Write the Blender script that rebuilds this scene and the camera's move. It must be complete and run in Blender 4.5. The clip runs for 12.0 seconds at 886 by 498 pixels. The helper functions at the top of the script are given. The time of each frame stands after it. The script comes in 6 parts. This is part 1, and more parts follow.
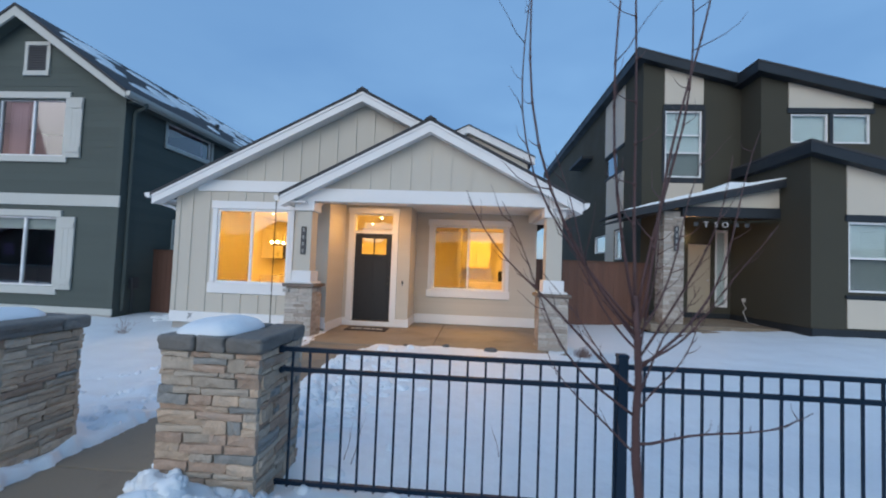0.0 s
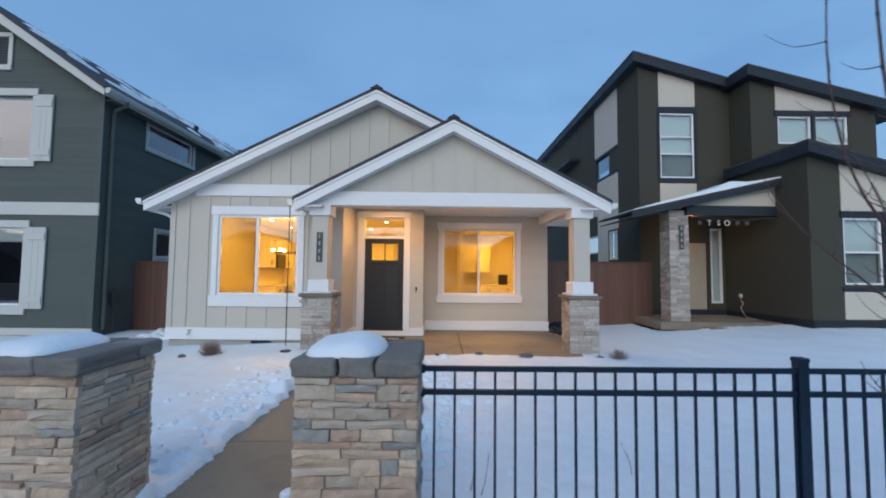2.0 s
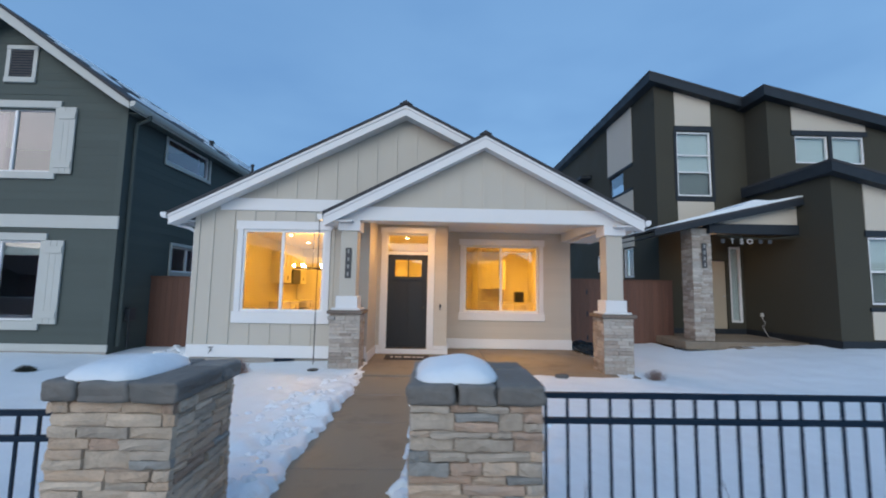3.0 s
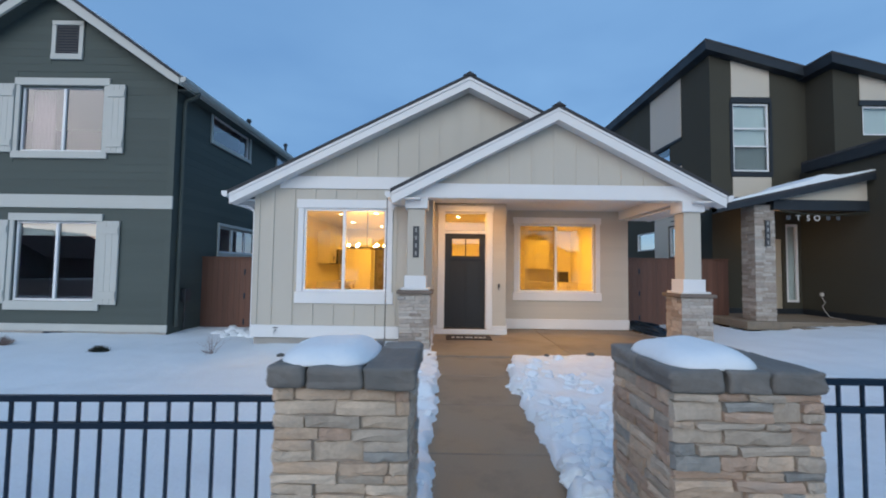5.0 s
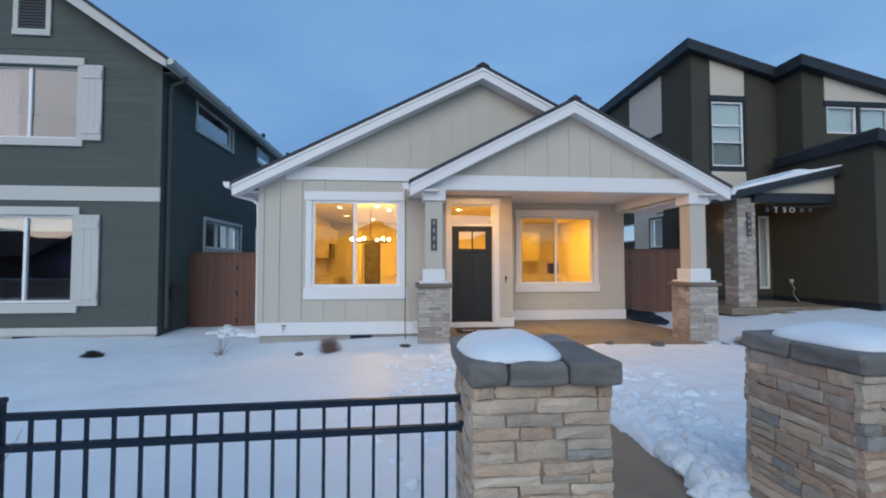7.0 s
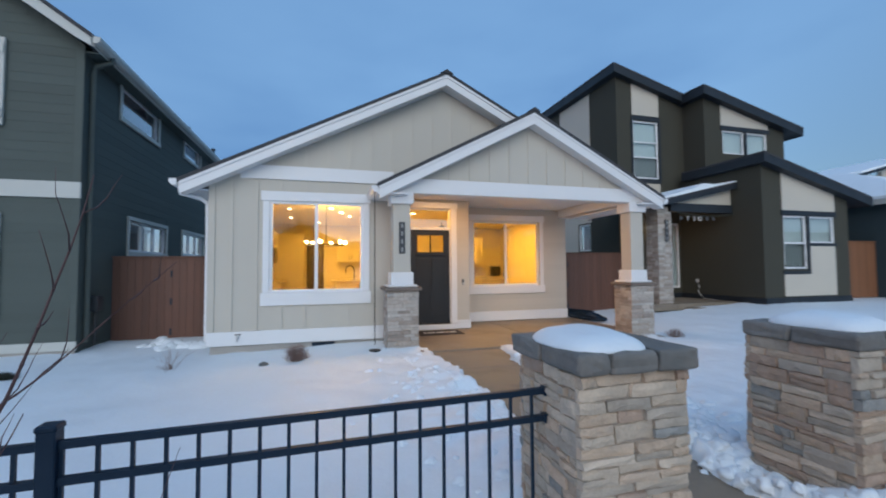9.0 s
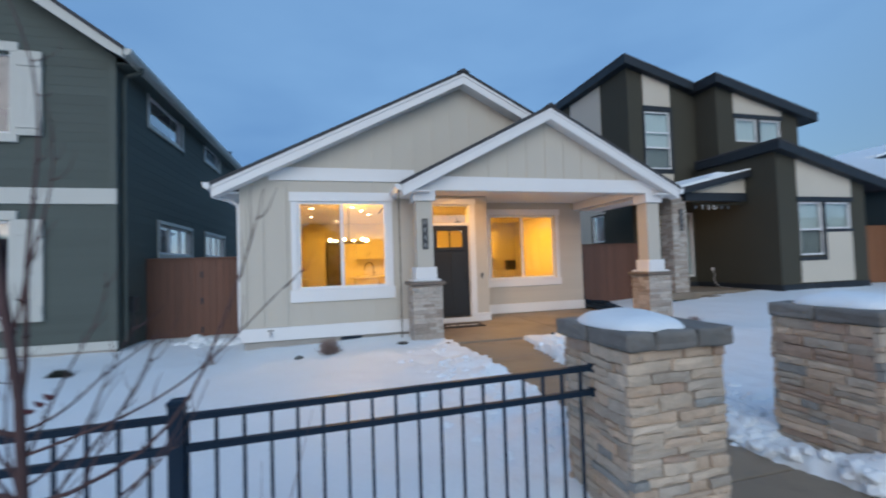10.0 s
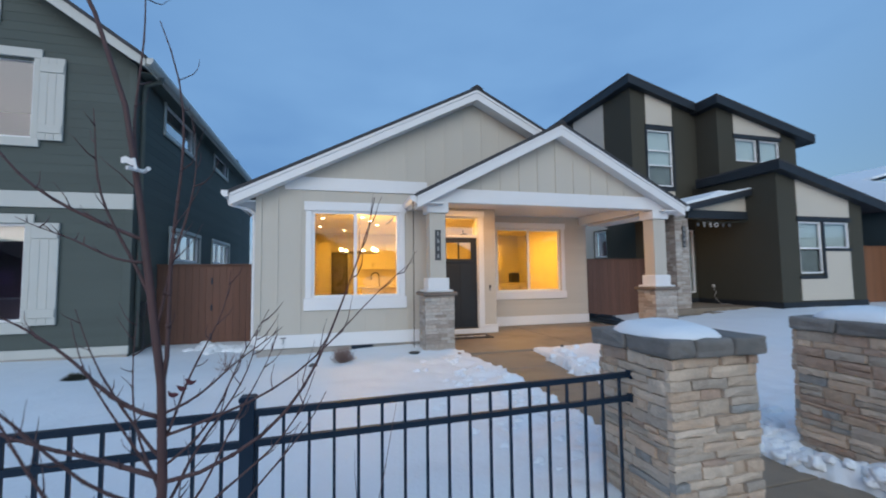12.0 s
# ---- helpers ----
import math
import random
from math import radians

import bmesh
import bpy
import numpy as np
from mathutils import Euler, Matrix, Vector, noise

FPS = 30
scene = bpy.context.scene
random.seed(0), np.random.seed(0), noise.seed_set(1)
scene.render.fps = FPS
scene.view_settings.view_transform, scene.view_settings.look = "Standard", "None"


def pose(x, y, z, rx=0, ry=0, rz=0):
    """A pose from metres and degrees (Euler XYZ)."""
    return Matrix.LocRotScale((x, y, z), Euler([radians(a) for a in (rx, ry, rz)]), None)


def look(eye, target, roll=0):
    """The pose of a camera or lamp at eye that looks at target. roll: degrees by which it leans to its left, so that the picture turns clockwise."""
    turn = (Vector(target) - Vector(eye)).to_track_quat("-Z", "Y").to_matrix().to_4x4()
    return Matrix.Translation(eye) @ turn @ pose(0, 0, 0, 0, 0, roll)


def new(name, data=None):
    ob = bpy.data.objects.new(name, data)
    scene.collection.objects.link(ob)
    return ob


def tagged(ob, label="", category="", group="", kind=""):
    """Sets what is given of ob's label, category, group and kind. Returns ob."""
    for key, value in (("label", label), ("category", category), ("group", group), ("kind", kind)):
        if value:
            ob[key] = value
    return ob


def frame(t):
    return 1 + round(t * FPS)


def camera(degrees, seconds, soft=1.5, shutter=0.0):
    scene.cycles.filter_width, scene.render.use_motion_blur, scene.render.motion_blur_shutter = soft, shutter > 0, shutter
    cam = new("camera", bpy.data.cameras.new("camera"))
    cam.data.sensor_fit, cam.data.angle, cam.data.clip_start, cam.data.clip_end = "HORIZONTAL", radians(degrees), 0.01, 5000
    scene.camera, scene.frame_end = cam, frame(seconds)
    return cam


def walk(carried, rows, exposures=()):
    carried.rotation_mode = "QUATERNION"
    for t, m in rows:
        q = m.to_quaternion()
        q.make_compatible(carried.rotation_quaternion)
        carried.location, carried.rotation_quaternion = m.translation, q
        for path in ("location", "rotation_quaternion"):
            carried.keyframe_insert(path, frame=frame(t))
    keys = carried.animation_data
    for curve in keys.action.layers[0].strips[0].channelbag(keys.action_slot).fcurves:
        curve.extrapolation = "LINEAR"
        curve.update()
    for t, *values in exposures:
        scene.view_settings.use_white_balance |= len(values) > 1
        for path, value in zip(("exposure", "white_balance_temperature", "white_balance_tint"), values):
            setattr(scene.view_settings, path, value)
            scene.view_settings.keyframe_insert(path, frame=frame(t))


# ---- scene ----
cam = camera(93.8, 12.0, soft=1.9, shutter=0.5)
PATH = [
    (0, (0.087, -0.016, 1.460), (-0.058, 1.977, 1.545), 2.2),
    (0.5, (-0.207, 0.014, 1.458), (-0.262, 2.009, 1.585), 1.6),
    (1, (-0.514, 0.051, 1.456), (-0.595, 2.047, 1.563), 1.2),
    (1.5, (-0.804, 0.203, 1.451), (-0.855, 2.198, 1.593), 0.8),
    (2, (-1.094, 0.275, 1.426), (-1.072, 2.272, 1.539), 0.6),
    (2.5, (-1.412, 0.292, 1.434), (-1.373, 2.287, 1.563), 0.8),
    (3, (-1.729, 0.413, 1.433), (-1.694, 2.403, 1.624), 1.0),
    (3.2, (-1.880, 0.490, 1.425), (-1.914, 2.481, 1.605), 1.0),
    (4.8, (-2.700, 0.655, 1.403), (-2.716, 2.652, 1.521), 0.8),
    (5, (-2.826, 0.661, 1.390), (-2.836, 2.658, 1.488), 0.8),
    (5.5, (-3.048, 0.662, 1.383), (-2.977, 2.656, 1.521), 0.8),
    (6, (-3.333, 0.651, 1.390), (-3.241, 2.645, 1.516), 0.7),
    (6.5, (-3.617, 0.739, 1.366), (-3.488, 2.730, 1.511), 0.3),
    (7, (-3.837, 0.798, 1.371), (-3.663, 2.789, 1.440), 0.0),
    (7.2, (-3.920, 0.747, 1.367), (-3.690, 2.732, 1.459), -0.1),
    (8.8, (-4.588, 0.881, 1.350), (-4.113, 2.821, 1.450), -0.4),
    (9, (-4.641, 0.876, 1.353), (-4.102, 2.800, 1.441), -0.4),
    (9.5, (-4.786, 0.737, 1.322), (-4.065, 2.602, 1.366), -0.8),
    (10, (-4.949, 0.721, 1.339), (-4.449, 2.656, 1.406), -1.8),
    (10.5, (-5.057, 0.835, 1.348), (-4.840, 2.822, 1.408), -2.6),
    (11, (-5.131, 0.894, 1.343), (-5.034, 2.890, 1.430), -1.6),
    (11.5, (-5.157, 0.837, 1.326), (-4.829, 2.806, 1.453), -1.0),
    (12, (-5.269, 0.682, 1.320), (-4.751, 2.610, 1.446), -0.7),
]
walk(cam, [(t, look(eye, target, roll)) for t, eye, target, roll in PATH], exposures=[(0, 2.13), (6, 2.11), (9, 2.06), (12, 2.06)])

# ---- light levels ----
SKY_STRENGTH = 0.135
SKY_VEIL = (0.256, 0.545, 1.045)
SUNSET = ((0.0, (2.7, 1.45, 0.85)), (0.45, (1.1, 1.05, 1.45)), (0.09, (2.6, 1.5, 1.05)), (0.22, (1.9, 1.30, 1.45)))
ROOM = 0.165
PORCH = 5.2
GLOW = 0.43

# ---- world and light ----
scene.view_settings.exposure = 0.0
world = bpy.data.worlds.new("dusk_sky")
scene.world = world
world.use_nodes = True
wn = world.node_tree.nodes
wl = world.node_tree.links
wn.clear()
w_out = wn.new("ShaderNodeOutputWorld")
w_bg = wn.new("ShaderNodeBackground")
w_sky = wn.new("ShaderNodeTexSky")
w_sky.sky_type = "NISHITA"
w_sky.sun_disc = False
w_sky.sun_elevation = radians(4.0)
w_sky.sun_rotation = radians(205.0)
w_sky.altitude = 1100.0
w_sky.air_density = 1.0
w_sky.dust_density = 1.5
w_sky.ozone_density = 1.5
# thin high haze: soft uneven veils over the clear sky
w_co = wn.new("ShaderNodeTexCoord")
w_map = wn.new("ShaderNodeMapping")
w_map.inputs["Scale"].default_value = (1.0, 1.0, 2.6)
w_noise = wn.new("ShaderNodeTexNoise")
w_noise.inputs["Scale"].default_value = 1.7
w_noise.inputs["Detail"].default_value = 4.0
w_ramp = wn.new("ShaderNodeMapRange")
w_ramp.inputs["From Min"].default_value = 0.42
w_ramp.inputs["From Max"].default_value = 0.75
w_ramp.inputs["To Min"].default_value = 0.82
w_ramp.inputs["To Max"].default_value = 1.0
w_veil = wn.new("ShaderNodeMixRGB")
w_veil.inputs["Color2"].default_value = (SKY_VEIL[0], SKY_VEIL[1], SKY_VEIL[2], 1)
wl.new(w_co.outputs["Generated"], w_map.inputs["Vector"])
wl.new(w_map.outputs["Vector"], w_noise.inputs["Vector"])
wl.new(w_noise.outputs["Fac"], w_ramp.inputs["Value"])
wl.new(w_ramp.outputs["Result"], w_veil.inputs["Fac"])
wl.new(w_sky.outputs["Color"], w_veil.inputs["Color1"])
# the pink afterglow where the sun went down
w_dot = wn.new("ShaderNodeVectorMath")
w_dot.operation = "DOT_PRODUCT"
w_dot.inputs[1].default_value = Vector((-0.62, -0.76, 0.2)).normalized()
w_fall = wn.new("ShaderNodeMapRange")
w_fall.interpolation_type = "SMOOTHSTEP"
w_fall.inputs["From Min"].default_value = 0.60
w_fall.inputs["From Max"].default_value = 1.0
w_fall.inputs["To Max"].default_value = 0.72
w_dusk = wn.new("ShaderNodeMixRGB")
w_sep = wn.new("ShaderNodeSeparateXYZ")
w_tiers = wn.new("ShaderNodeValToRGB")
for k, (at, tier) in enumerate(SUNSET):
    stop = w_tiers.color_ramp.elements[k] if k < 2 else w_tiers.color_ramp.elements.new(at)
    stop.position, stop.color = at, (*[c / 3.0 for c in tier], 1)
w_gain = wn.new("ShaderNodeVectorMath")
w_gain.operation = "SCALE"
wl.new(w_co.outputs["Generated"], w_sep.inputs[0])
wl.new(w_sep.outputs["Z"], w_tiers.inputs["Fac"])
wl.new(w_tiers.outputs["Color"], w_gain.inputs[0])
wl.new(w_gain.outputs["Vector"], w_dusk.inputs["Color2"])
# cloud banks drawn out along the horizon of the afterglow
w_bmap = wn.new("ShaderNodeMapping")
w_bmap.inputs["Scale"].default_value = (2.2, 2.2, 7.0)
w_bank = wn.new("ShaderNodeTexNoise")
w_bank.inputs["Scale"].default_value = 1.6
w_bank.inputs["Detail"].default_value = 5.0
w_bank.inputs["Distortion"].default_value = 0.6
w_brange = wn.new("ShaderNodeMapRange")
w_brange.inputs["From Min"].default_value = 0.4
w_brange.inputs["From Max"].default_value = 0.62
w_brange.inputs["To Min"].default_value = 3.0 * 0.62
w_brange.inputs["To Max"].default_value = 3.0 * 1.15
wl.new(w_co.outputs["Generated"], w_bmap.inputs["Vector"])
wl.new(w_bmap.outputs["Vector"], w_bank.inputs["Vector"])
wl.new(w_bank.outputs["Fac"], w_brange.inputs["Value"])
wl.new(w_brange.outputs["Result"], w_gain.inputs["Scale"])
wl.new(w_co.outputs["Generated"], w_dot.inputs[0])
wl.new(w_dot.outputs["Value"], w_fall.inputs["Value"])
wl.new(w_fall.outputs["Result"], w_dusk.inputs["Fac"])
wl.new(w_veil.outputs["Color"], w_dusk.inputs["Color1"])
# the sky deepens on the side away from the afterglow
w_far = wn.new("ShaderNodeVectorMath")
w_far.operation = "DOT_PRODUCT"
w_far.inputs[1].default_value = Vector((-0.93, -0.30, 0.2)).normalized()
w_deep = wn.new("ShaderNodeMapRange")
w_deep.interpolation_type = "SMOOTHSTEP"
w_deep.inputs["From Min"].default_value = -1.0
w_deep.inputs["From Max"].default_value = -0.75
w_deep.inputs["To Min"].default_value = 0.70
w_deep.inputs["To Max"].default_value = 1.04
w_mul = wn.new("ShaderNodeVectorMath")
w_mul.operation = "SCALE"
wl.new(w_co.outputs["Generated"], w_far.inputs[0])
wl.new(w_far.outputs["Value"], w_deep.inputs["Value"])
wl.new(w_dusk.outputs["Color"], w_mul.inputs[0])
wl.new(w_deep.outputs["Result"], w_mul.inputs["Scale"])
wl.new(w_mul.outputs["Vector"], w_bg.inputs["Color"])
w_bg.inputs["Strength"].default_value = SKY_STRENGTH
wl.new(w_bg.outputs["Background"], w_out.inputs["Surface"])


def lamp(name, kind, m, power, colour, size=0.1, size_y=0.0):
    data = bpy.data.lights.new(name, kind)
    data.energy, data.color = power, colour
    if kind == "AREA":
        data.size = size
        if size_y:
            data.shape, data.size_y = "RECTANGLE", size_y
    elif kind in ("POINT", "SPOT"):
        data.shadow_soft_size = size
    ob = new(name, data)
    ob.matrix_world = m
    return ob


# the broad glow of the sky where the sun has just set, behind the walk
sun = bpy.data.lights.new("sunset_glow", "SUN")
sun.energy, sun.color, sun.angle = GLOW, (0.87, 0.97, 1.0), radians(70)
new("sunset_glow", sun).matrix_world = look((-2.2, -9.4, 3.0), (0, 0, 0))

WARM = (1.0, 0.49, 0.04)
# ceiling cans of the front room, the kitchen and the entry
for lx, ly, lw in ((-4.9, 10.9, 45), (-4.9, 13.6, 70), (-1.9, 13.4, 80), (0.5, 12.4, 58), (0.3, 13.7, 58), (-2.3, 11.0, 45)):
    lamp("room_light", "AREA", pose(lx, ly, 2.735), lw * ROOM, WARM, 0.5)
# lit porch ceiling cans; the second, unseen, is added to brighten the +x half
for lx, ly in ((-2.2, 9.25), (0.15, 9.45)):
    lamp("porch_light", "AREA", pose(lx, ly, 2.88), PORCH, (1.0, 0.50, 0.16), 0.16)
lamp("neighbour_porch_light", "POINT", pose(6.3, 12.3, 2.75), 2.0, (1.0, 0.5, 0.2), 0.06)

# ---- materials ----
MATS = {}


def mat(name, col, rough=0.6, var=0.12, scale=3.0, bump=0.15, bscale=60.0, metal=0.0, rnd=0.0, stretch=(1, 1, 1),
        dirt=None, dirt_amount=0.0, spec=0.5, rvar=0.1, dscale=1.3, dist=0.01):
    if name in MATS:
        return MATS[name]
    m = bpy.data.materials.new(name)
    MATS[name] = m
    m.use_nodes = True
    n, l = m.node_tree.nodes, m.node_tree.links
    b = n["Principled BSDF"]
    b.inputs["Metallic"].default_value = metal
    b.inputs["Specular IOR Level"].default_value = spec
    co = n.new("ShaderNodeTexCoord")
    mp = n.new("ShaderNodeMapping")
    mp.inputs["Scale"].default_value = stretch
    l.new(co.outputs["Object"], mp.inputs["Vector"])
    src = mp.outputs["Vector"]
    if rnd:
        info = n.new("ShaderNodeObjectInfo")
        sh = n.new("ShaderNodeVectorMath")
        sh.operation = "SCALE"
        sh.inputs[0].default_value = (13.0, 7.0, 5.0)
        l.new(info.outputs["Random"], sh.inputs["Scale"])
        ad = n.new("ShaderNodeVectorMath")
        l.new(src, ad.inputs[0])
        l.new(sh.outputs["Vector"], ad.inputs[1])
        src = ad.outputs["Vector"]
    big = n.new("ShaderNodeTexNoise")
    big.inputs["Scale"].default_value = scale
    big.inputs["Detail"].default_value = 5
    l.new(src, big.inputs["Vector"])
    fine = n.new("ShaderNodeTexNoise")
    fine.inputs["Scale"].default_value = bscale
    fine.inputs["Detail"].default_value = 4
    l.new(src, fine.inputs["Vector"])
    mixn = n.new("ShaderNodeMath")
    mixn.operation = "MULTIPLY_ADD"
    mixn.inputs[1].default_value = 0.35
    l.new(fine.outputs["Fac"], mixn.inputs[0])
    hb = n.new("ShaderNodeMath")
    hb.operation = "MULTIPLY"
    hb.inputs[1].default_value = 0.65
    l.new(big.outputs["Fac"], hb.inputs[0])
    l.new(hb.outputs[0], mixn.inputs[2])
    rg = n.new("ShaderNodeMapRange")
    rg.inputs["From Min"].default_value = 0.3
    rg.inputs["From Max"].default_value = 0.7
    rg.inputs["To Min"].default_value = 1 - var
    rg.inputs["To Max"].default_value = 1 + var
    l.new(mixn.outputs[0], rg.inputs["Value"])
    val = rg.outputs["Result"]
    if rnd:
        rr = n.new("ShaderNodeMapRange")
        rr.inputs["To Min"].default_value = 1 - rnd
        rr.inputs["To Max"].default_value = 1 + rnd
        l.new(info.outputs["Random"], rr.inputs["Value"])
        ml = n.new("ShaderNodeMath")
        ml.operation = "MULTIPLY"
        l.new(val, ml.inputs[0])
        l.new(rr.outputs["Result"], ml.inputs[1])
        val = ml.outputs[0]
    hsv = n.new("ShaderNodeHueSaturation")
    hsv.inputs["Color"].default_value = (*col, 1)
    l.new(val, hsv.inputs["Value"])
    out = hsv.outputs["Color"]
    if dirt:
        dn = n.new("ShaderNodeTexNoise")
        dn.inputs["Scale"].default_value = dscale
        dn.inputs["Detail"].default_value = 7
        dn.inputs["Roughness"].default_value = 0.65
        l.new(src, dn.inputs["Vector"])
        dr = n.new("ShaderNodeMapRange")
        dr.inputs["From Min"].default_value = 0.5
        dr.inputs["From Max"].default_value = 0.68
        dr.inputs["To Max"].default_value = dirt_amount
        l.new(dn.outputs["Fac"], dr.inputs["Value"])
        dm = n.new("ShaderNodeMixRGB")
        dm.inputs["Color2"].default_value = (*dirt, 1)
        l.new(dr.outputs["Result"], dm.inputs["Fac"])
        l.new(out, dm.inputs["Color1"])
        out = dm.outputs["Color"]
    l.new(out, b.inputs["Base Color"])
    ro = n.new("ShaderNodeMapRange")
    ro.inputs["From Min"].default_value = 0.3
    ro.inputs["From Max"].default_value = 0.7
    ro.inputs["To Min"].default_value = max(0.02, rough - rvar)
    ro.inputs["To Max"].default_value = min(1.0, rough + rvar)
    l.new(big.outputs["Fac"], ro.inputs["Value"])
    l.new(ro.outputs["Result"], b.inputs["Roughness"])
    if bump:
        bp = n.new("ShaderNodeBump")
        bp.inputs["Strength"].default_value = bump
        bp.inputs["Distance"].default_value = dist
        l.new(mixn.outputs[0], bp.inputs["Height"])
        l.new(bp.outputs["Normal"], b.inputs["Normal"])
    return m


def glow(name, colour, strength):
    if name in MATS:
        return MATS[name]
    m = bpy.data.materials.new(name)
    MATS[name] = m
    m.use_nodes = True
    b = m.node_tree.nodes["Principled BSDF"]
    b.inputs["Base Color"].default_value = (*colour, 1)
    b.inputs["Emission Color"].default_value = (*colour, 1)
    b.inputs["Emission Strength"].default_value = strength
    return m


def glass(name, gain, tint=(1, 1, 1)):
    """A thin pane: it lets light straight through and mirrors a part of it, more at a slant."""
    if name in MATS:
        return MATS[name]
    m = bpy.data.materials.new(name)
    MATS[name] = m
    m.use_nodes = True
    n, l = m.node_tree.nodes, m.node_tree.links
    n.clear()
    out = n.new("ShaderNodeOutputMaterial")
    mix = n.new("ShaderNodeMixShader")
    tr = n.new("ShaderNodeBsdfTransparent")
    tr.inputs["Color"].default_value = (*tint, 1)
    gl = n.new("ShaderNodeBsdfGlossy")
    gl.inputs["Roughness"].default_value = 0.02
    fr = n.new("ShaderNodeFresnel")
    fr.inputs["IOR"].default_value = 1.5
    mu = n.new("ShaderNodeMath")
    mu.operation = "MULTIPLY"
    mu.use_clamp = True
    mu.inputs[1].default_value = gain
    l.new(fr.outputs["Fac"], mu.inputs[0])
    l.new(mu.outputs[0], mix.inputs["Fac"])
    l.new(tr.outputs[0], mix.inputs[1])
    l.new(gl.outputs[0], mix.inputs[2])
    l.new(mix.outputs[0], out.inputs["Surface"])
    return m


def glaze(ob, axis, sign):
    """Only the outer face of a pane mirrors; its rim and inner face stay clear. axis, sign: where outside lies."""
    me = ob.data
    me.materials.append(G_CLEAR)
    mid = sum(v.co[axis] for v in me.vertices) / len(me.vertices)
    for f in me.polygons:
        if (f.center[axis] - mid) * sign < 0.0025:
            f.material_index = 1
    ob.visible_shadow = False
    return ob


M_SNOW = mat("snow", (0.775, 0.825, 0.85), 0.55, 0.03, 2.0, 0.5, 26.0, rvar=0.08, dist=0.03, spec=0.3)
M_SNOW_LUMP = mat("shovelled_snow", (0.785, 0.83, 0.855), 0.55, 0.04, 6.0, 0.45, 22.0, dist=0.025, spec=0.25)
M_WALK = mat("wet_concrete", (0.245, 0.20, 0.15), 0.6, 0.16, 1.4, 0.2, 90.0, dirt=(0.15, 0.125, 0.10), dirt_amount=0.8, rvar=0.14, dscale=1.1, spec=0.3)
M_SIDEWALK = mat("pavement_concrete", (0.17, 0.165, 0.155), 0.6, 0.15, 1.2, 0.2, 90.0, dirt=(0.1, 0.095, 0.09), dirt_amount=0.7)
M_CONC = mat("footing_concrete", (0.36, 0.34, 0.31), 0.85, 0.12, 3.0, 0.3, 70.0)
M_CREAM = mat("cream_siding", (0.52, 0.482, 0.412), 0.62, 0.035, 1.2, 0.12, 140.0, stretch=(1, 1, 0.25), dist=0.004)
M_BATTEN = mat("cream_batten", (0.525, 0.487, 0.417), 0.6, 0.03, 1.5, 0.1, 140.0, stretch=(1, 1, 0.25), rnd=0.02, dist=0.004)
M_WHITE = mat("white_trim", (0.74, 0.74, 0.735), 0.5, 0.025, 1.6, 0.08, 120.0, dist=0.003)
M_VINYL = mat("white_vinyl", (0.8, 0.8, 0.8), 0.35, 0.015, 2.0, 0.03, 80.0)
M_GREEN = mat("grey_green_siding", (0.093, 0.110, 0.101), 0.75, 0.09, 1.6, 0.2, 70.0, rnd=0.05, stretch=(0.3, 0.3, 2.2), dist=0.005, spec=0.15)
M_GTRIM = mat("greenish_white_trim", (0.50, 0.51, 0.475), 0.55, 0.04, 2.0, 0.1, 100.0)
M_OLIVE = mat("dark_olive_stucco", (0.063, 0.061, 0.047), 0.85, 0.10, 1.1, 0.3, 110.0, dist=0.005, spec=0.2)
M_OLIVE2 = mat("dark_olive_lap", (0.090, 0.082, 0.066), 0.7, 0.08, 1.4, 0.25, 90.0, rnd=0.06, stretch=(0.3, 0.3, 2.0))
M_BEIGE = mat("beige_panel", (0.56, 0.505, 0.415), 0.6, 0.03, 1.5, 0.1, 120.0)
M_BROWNTRIM = mat("charcoal_trim", (0.012, 0.018, 0.025), 0.6, 0.1, 2.0, 0.1, 90.0)
M_BLUE = mat("slate_blue_siding", (0.044, 0.066, 0.074), 0.75, 0.08, 1.5, 0.2, 80.0, stretch=(0.3, 0.3, 2.0), spec=0.2)
M_SHINGLE = mat("asphalt_shingle", (0.045, 0.046, 0.05), 0.9, 0.3, 5.0, 0.5, 45.0, stretch=(1, 1, 3), rnd=0.1)
M_BLACK = mat("black_powder_coat", (0.006, 0.019, 0.038), 0.42, 0.12, 6.0, 0.06, 160.0, spec=0.3)
M_DOOR = mat("charcoal_door", (0.012, 0.014, 0.017), 0.5, 0.08, 2.0, 0.08, 90.0, stretch=(3, 3, 0.4))
M_CEDAR = mat("stained_cedar", (0.13, 0.060, 0.040), 0.6, 0.22, 2.5, 0.3, 40.0, rnd=0.14, stretch=(6, 6, 0.5))
# the gates' cedar again, lighter and more orange as if better lit
M_LITCEDAR = mat("lit_cedar", (0.22, 0.095, 0.045), 0.6, 0.2, 2.5, 0.3, 40.0, rnd=0.12, stretch=(6, 6, 0.5))
M_CAP = mat("cap_stone", (0.19, 0.18, 0.165), 0.8, 0.22, 6.0, 0.7, 40.0, rnd=0.16, dist=0.015, dirt=(0.13, 0.135, 0.13), dirt_amount=0.7, dscale=5.0, spec=0.3)
M_MORTAR = mat("dark_mortar", (0.32, 0.27, 0.225), 0.9, 0.2, 8.0, 0.3, 80.0)
